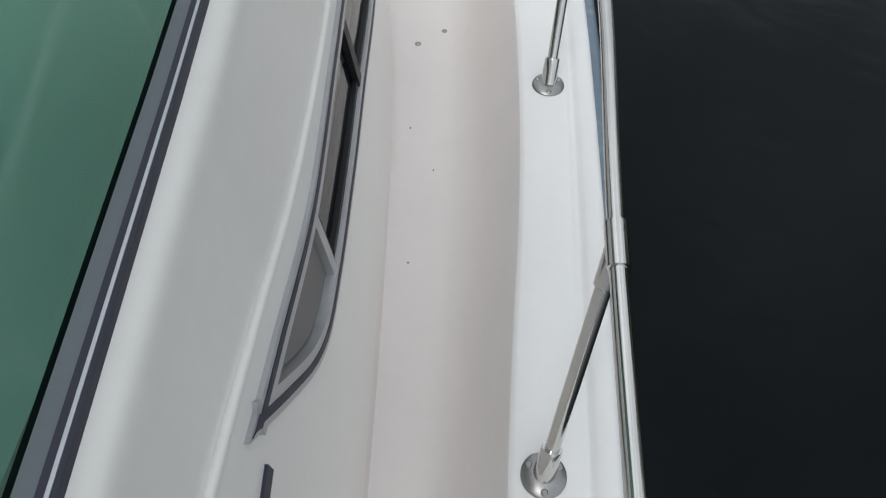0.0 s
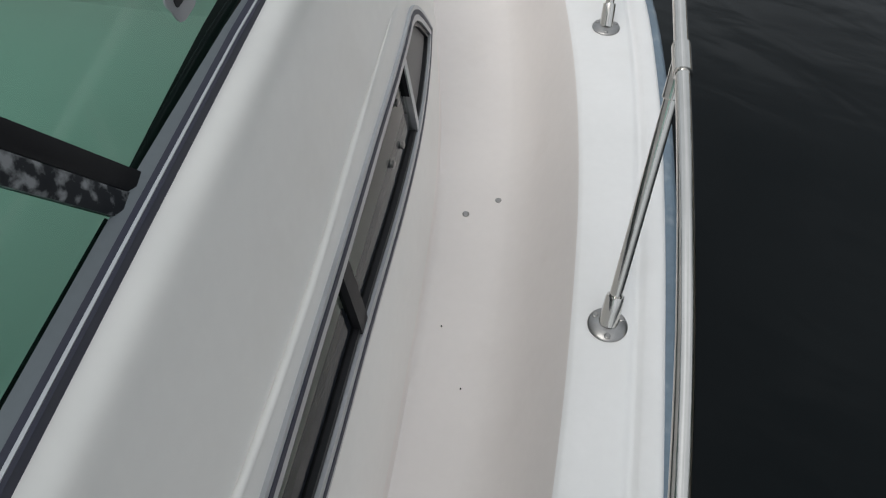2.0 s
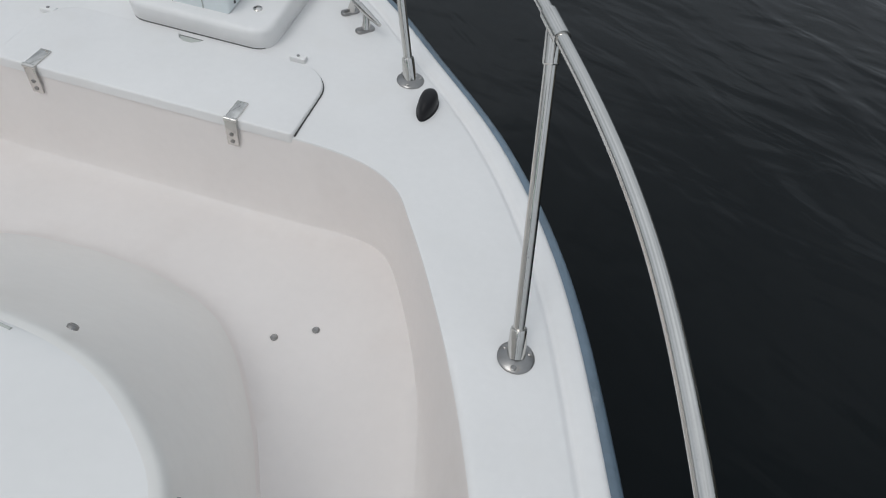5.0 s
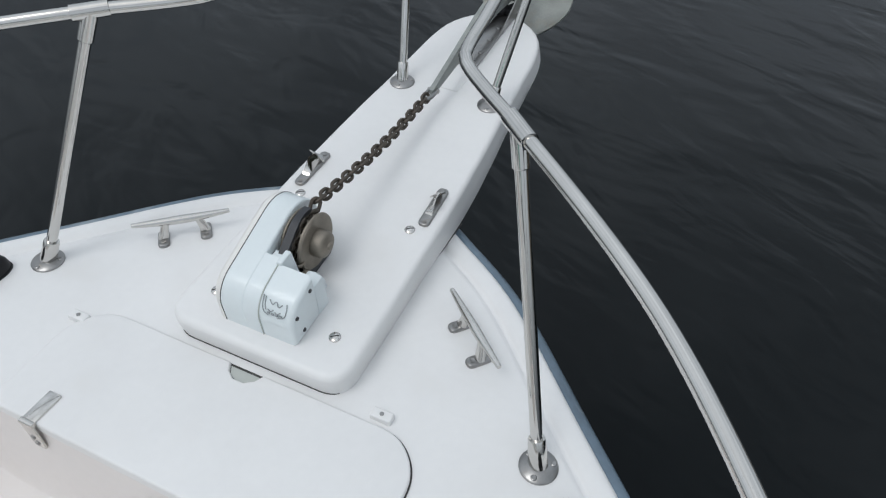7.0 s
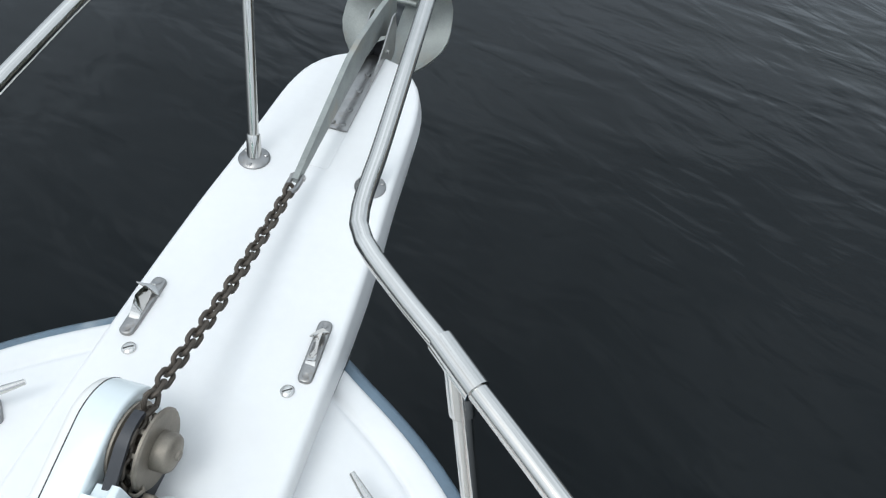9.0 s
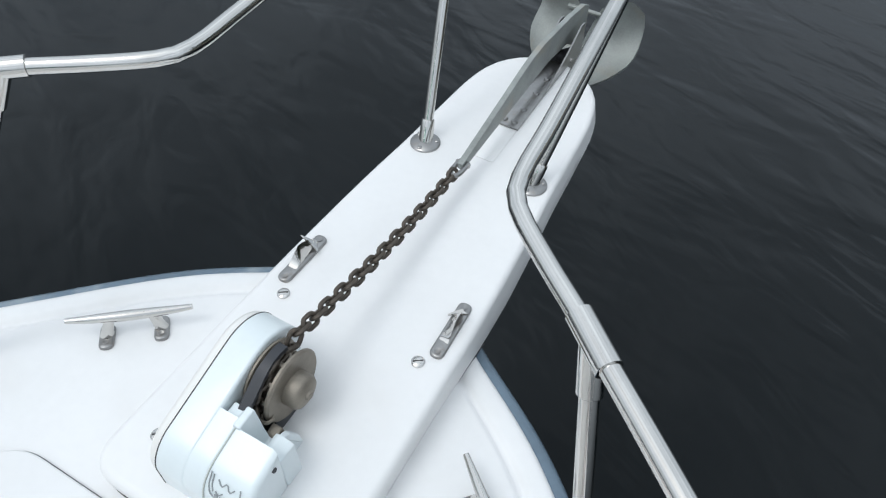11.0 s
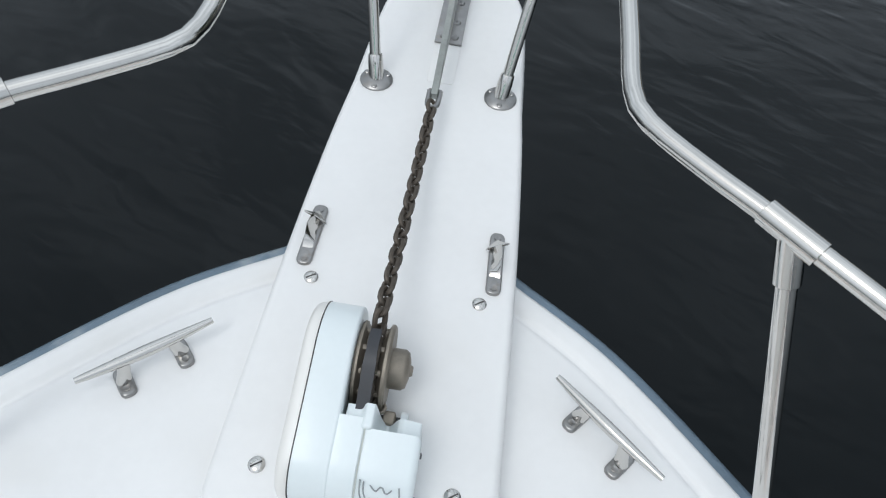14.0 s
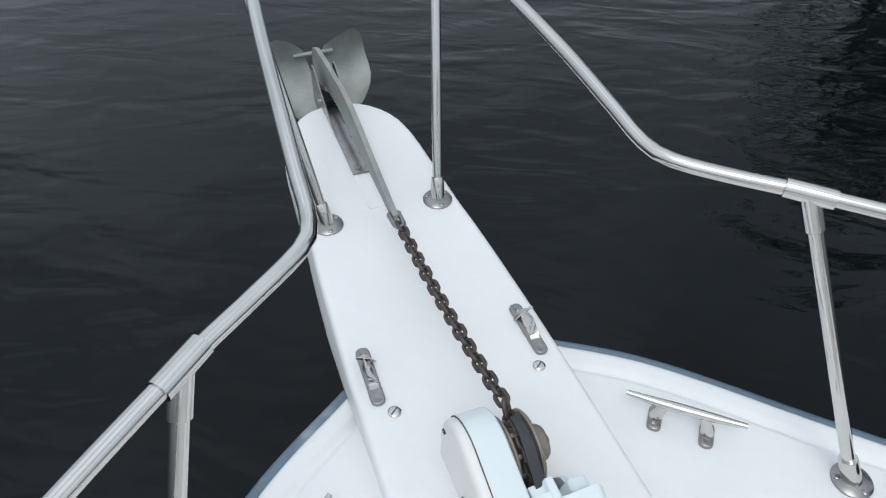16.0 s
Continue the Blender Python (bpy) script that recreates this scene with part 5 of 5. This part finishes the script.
tube(bm, spline([(0.0095, -0.070, 0.058), (0.0105, -0.095, 0.060), (0.0085, -0.116, 0.062), (0, -0.124, 0.063), (-0.0085, -0.116, 0.062), (-0.0105, -0.095, 0.060), (-0.0095, -0.070, 0.058)], 24), 0.0056, 10)
sh = part("shackle", bm, DULL, anchor, "stainless bow shackle")
bm = bmesh.new()
tube(bm, [(-0.016, -0.076, 0.058), (0.016, -0.076, 0.058)], 0.0055, 10)
part("pin", bm, DULL, sh)

roller = thing("bow_roller", "grey steel bow roller channel bolted to the pulpit", "bow roller", PT.copy())
bm = bmesh.new()
box(bm, (-0.031, 0.150, 0.001), (0.031, 0.50, 0.006), 0.001)
part("channel", bm, DULL, roller, "flat steel channel plate")
for k in (1, -1):
    side_slab([(0.30, 0.006), (0.36, 0.018), (0.44, 0.045), (0.52, 0.088), (0.545, 0.084), (0.56, 0.03), (0.55, -0.04), (0.50, -0.05), (0.46, 0.0)], k * 0.030 - 0.002, k * 0.030 + 0.002, 0.0005, DULL, "cheek", roller, "bent steel cheek")
for y, xs in ((0.17, (-0.013, 0.013)), (0.225, (0.012,)), (0.30, (0.012,)), (0.37, (0.012,))):
    for x in xs:
        bm = bmesh.new()
        lathe(bm, [(0.0085, 0.006), (0.0085, 0.0075), (0.006, 0.0105), (0, 0.0115)], Matrix.Translation((x, y, 0)), 14)
        part("bolt", bm, DULL, roller)
bm = bmesh.new()
lathe(bm, [(0.012, -0.027), (0.030, -0.027), (0.030, -0.02), (0.018, 0.0), (0.030, 0.02), (0.030, 0.027), (0.012, 0.027)], upright((0, 0.475, 0.012), (1, 0, 0)), 20)
part("wheel", bm, BLACK, roller, "black rubber roller")
bm = bmesh.new()
tube(bm, [(-0.036, 0.475, 0.012), (0.036, 0.475, 0.012)], 0.006, 10)
part("axle", bm, STEEL, roller)
bm = bmesh.new()
slab(bm, rounded([(-0.029, 0.02), (0.029, 0.02), (0.029, 0.148), (-0.029, 0.148)], 0.008, 4), 0.0003, 0.0014, 0.0006, PT)
solid("wear_pad", bm, GELCOAT, "worn white wear pad under the anchor shank", "pad")

# ---- anchor locker lid ----
LID = rounded([(0.400, -1.2145), (0.402, -1.004), (0.345, -0.944), (-0.345, -0.944), (-0.402, -1.004), (-0.400, -1.2145)], [0.012, 0.04, 0.04, 0.04, 0.04, 0.012], 6)
bm = bmesh.new()
slab(bm, [(x * 1.008, max(-1.205, -1.07 + (y + 1.07) * 1.018)) for x, y in LID], GUN - 0.002, GUN + 0.0015)
solid("trim_lid_joint", bm, SEAM, "dark joint round the anchor locker lid", "trim", kind="structure")
lid = thing("locker_lid", "white hinged anchor locker lid in the foredeck", "hatch")
bm = bmesh.new()
notch = [(0.040, -0.944), (0.030, -0.962), (0.012, -0.974), (-0.012, -0.974), (-0.030, -0.962), (-0.040, -0.944)]
i = next(k for k in range(len(LID)) if LID[k][0] > 0.1 and LID[k + 1][0] < -0.1)
slab(bm, LID[:i + 1] + notch + LID[i + 1:], GUN - 0.016, GUN + 0.012, 0.005)
part("panel", bm, DECK, lid, smooth=35)
# grey plate in the notch: its shade is put into the colour
bm = bmesh.new()
slab(bm, [(0.036, -0.948), (0.026, -0.965), (0.010, -0.972), (-0.010, -0.972), (-0.026, -0.965), (-0.036, -0.948)], GUN, GUN + 0.004)
part("finger_notch", bm, JOINT_NOTCH_GREY, lid, "grey plate in the finger notch, shade put into its colour")
for x in (0.245, -0.289):
    h = None
    bm = bmesh.new()
    box(bm, (x - 0.015, -1.217, GUN + 0.010), (x + 0.015, -1.150, GUN + 0.0165), 0.002)
    h = part("hinge", bm, STEEL, lid, "folded stainless hinge")
    bm = bmesh.new()
    box(bm, (x - 0.015, -1.2245, GUN - 0.066), (x + 0.015, -1.2185, GUN + 0.010), 0.002)
    part("leaf", bm, STEEL, h)
    bm = bmesh.new()
    tube(bm, [(x - 0.016, -1.219, GUN + 0.0125), (x + 0.016, -1.219, GUN + 0.0125)], 0.0062, 12)
    part("knuckle", bm, STEEL, h)
    for z in (GUN - 0.03, GUN - 0.052):
        bm = bmesh.new()
        lathe(bm, [(0.0055, 0), (0.0055, 0.002), (0.002, 0.003), (0, 0.003)], upright((x, -1.2245, z), (0, -1, 0)), 10)
        part("screw", bm, DULL, h)
for x in (0.292, -0.40):
    bm = bmesh.new()
    y = -0.921 if x > 0 else -0.985
    slab(bm, rounded([(x - 0.022, y - 0.011), (x + 0.022, y - 0.011), (x + 0.022, y + 0.011), (x - 0.022, y + 0.011)], 0.004, 3), GUN, GUN + 0.014, 0.003)
    c = solid("lid_stop", bm, GELCOAT, "small white plastic stop block with a screw", "stop block", group="lid stops")
    bm = bmesh.new()
    lathe(bm, [(0.0045, 0), (0.0045, 0.0015), (0, 0.002)], Matrix.Translation((x, y, GUN + 0.014)), 10)
    part("screw", bm, DULL, c)

# ---- black domed deck fittings ----
for side in (1, -1):
    w = thing("deck_vent", "black rubber teardrop deck fitting beside the stanchion", "deck fitting", group="deck vents")
    bm = bmesh.new()
    rows = []
    base = [(0.024 * math.sin(a) * (1 - 0.22 * math.cos(a)), -0.052 * math.cos(a)) for a in np.linspace(0, 2 * math.pi, 28, endpoint=False)]
    for f, z in ((1.0, 0), (1.0, 0.012), (0.94, 0.024), (0.80, 0.034), (0.55, 0.041), (0.25, 0.044)):
        rows.append([(side * 0.668 + x * f, -0.983 + y * f + 0.006 * (1 - f), GUN + z) for x, y in base])
    v = sheet(bm, rows, closed=True)
    bm.faces.new(v[-1])
    part("dome", bm, BLACK, w)
    bm = bmesh.new()
    slab(bm, [(side * 0.668 + x * 1.10, -0.983 + y * 1.06) for x, y in base], GUN, GUN + 0.004, 0.0015)
    part("base", bm, BLACK, w)

# low trim strip on the cabin side abaft the window
for side in (1, -1):
    bm = bmesh.new()
    rows = [[on_side(y, z + dz, o, side) for dz, o in ((-0.009, 0.0), (-0.009, 0.004), (0.009, 0.004), (0.009, 0.0))] for y, z in zip(np.linspace(-4.465, -5.3, 14), np.linspace(0.235, 0.25, 14))]
    v = sheet(bm, rows, closed=True)
    bm.faces.new(v[0])
    solid("trim_strip", bm, GASKET, "thin dark trim strip along the cabin side", "trim", kind="structure")
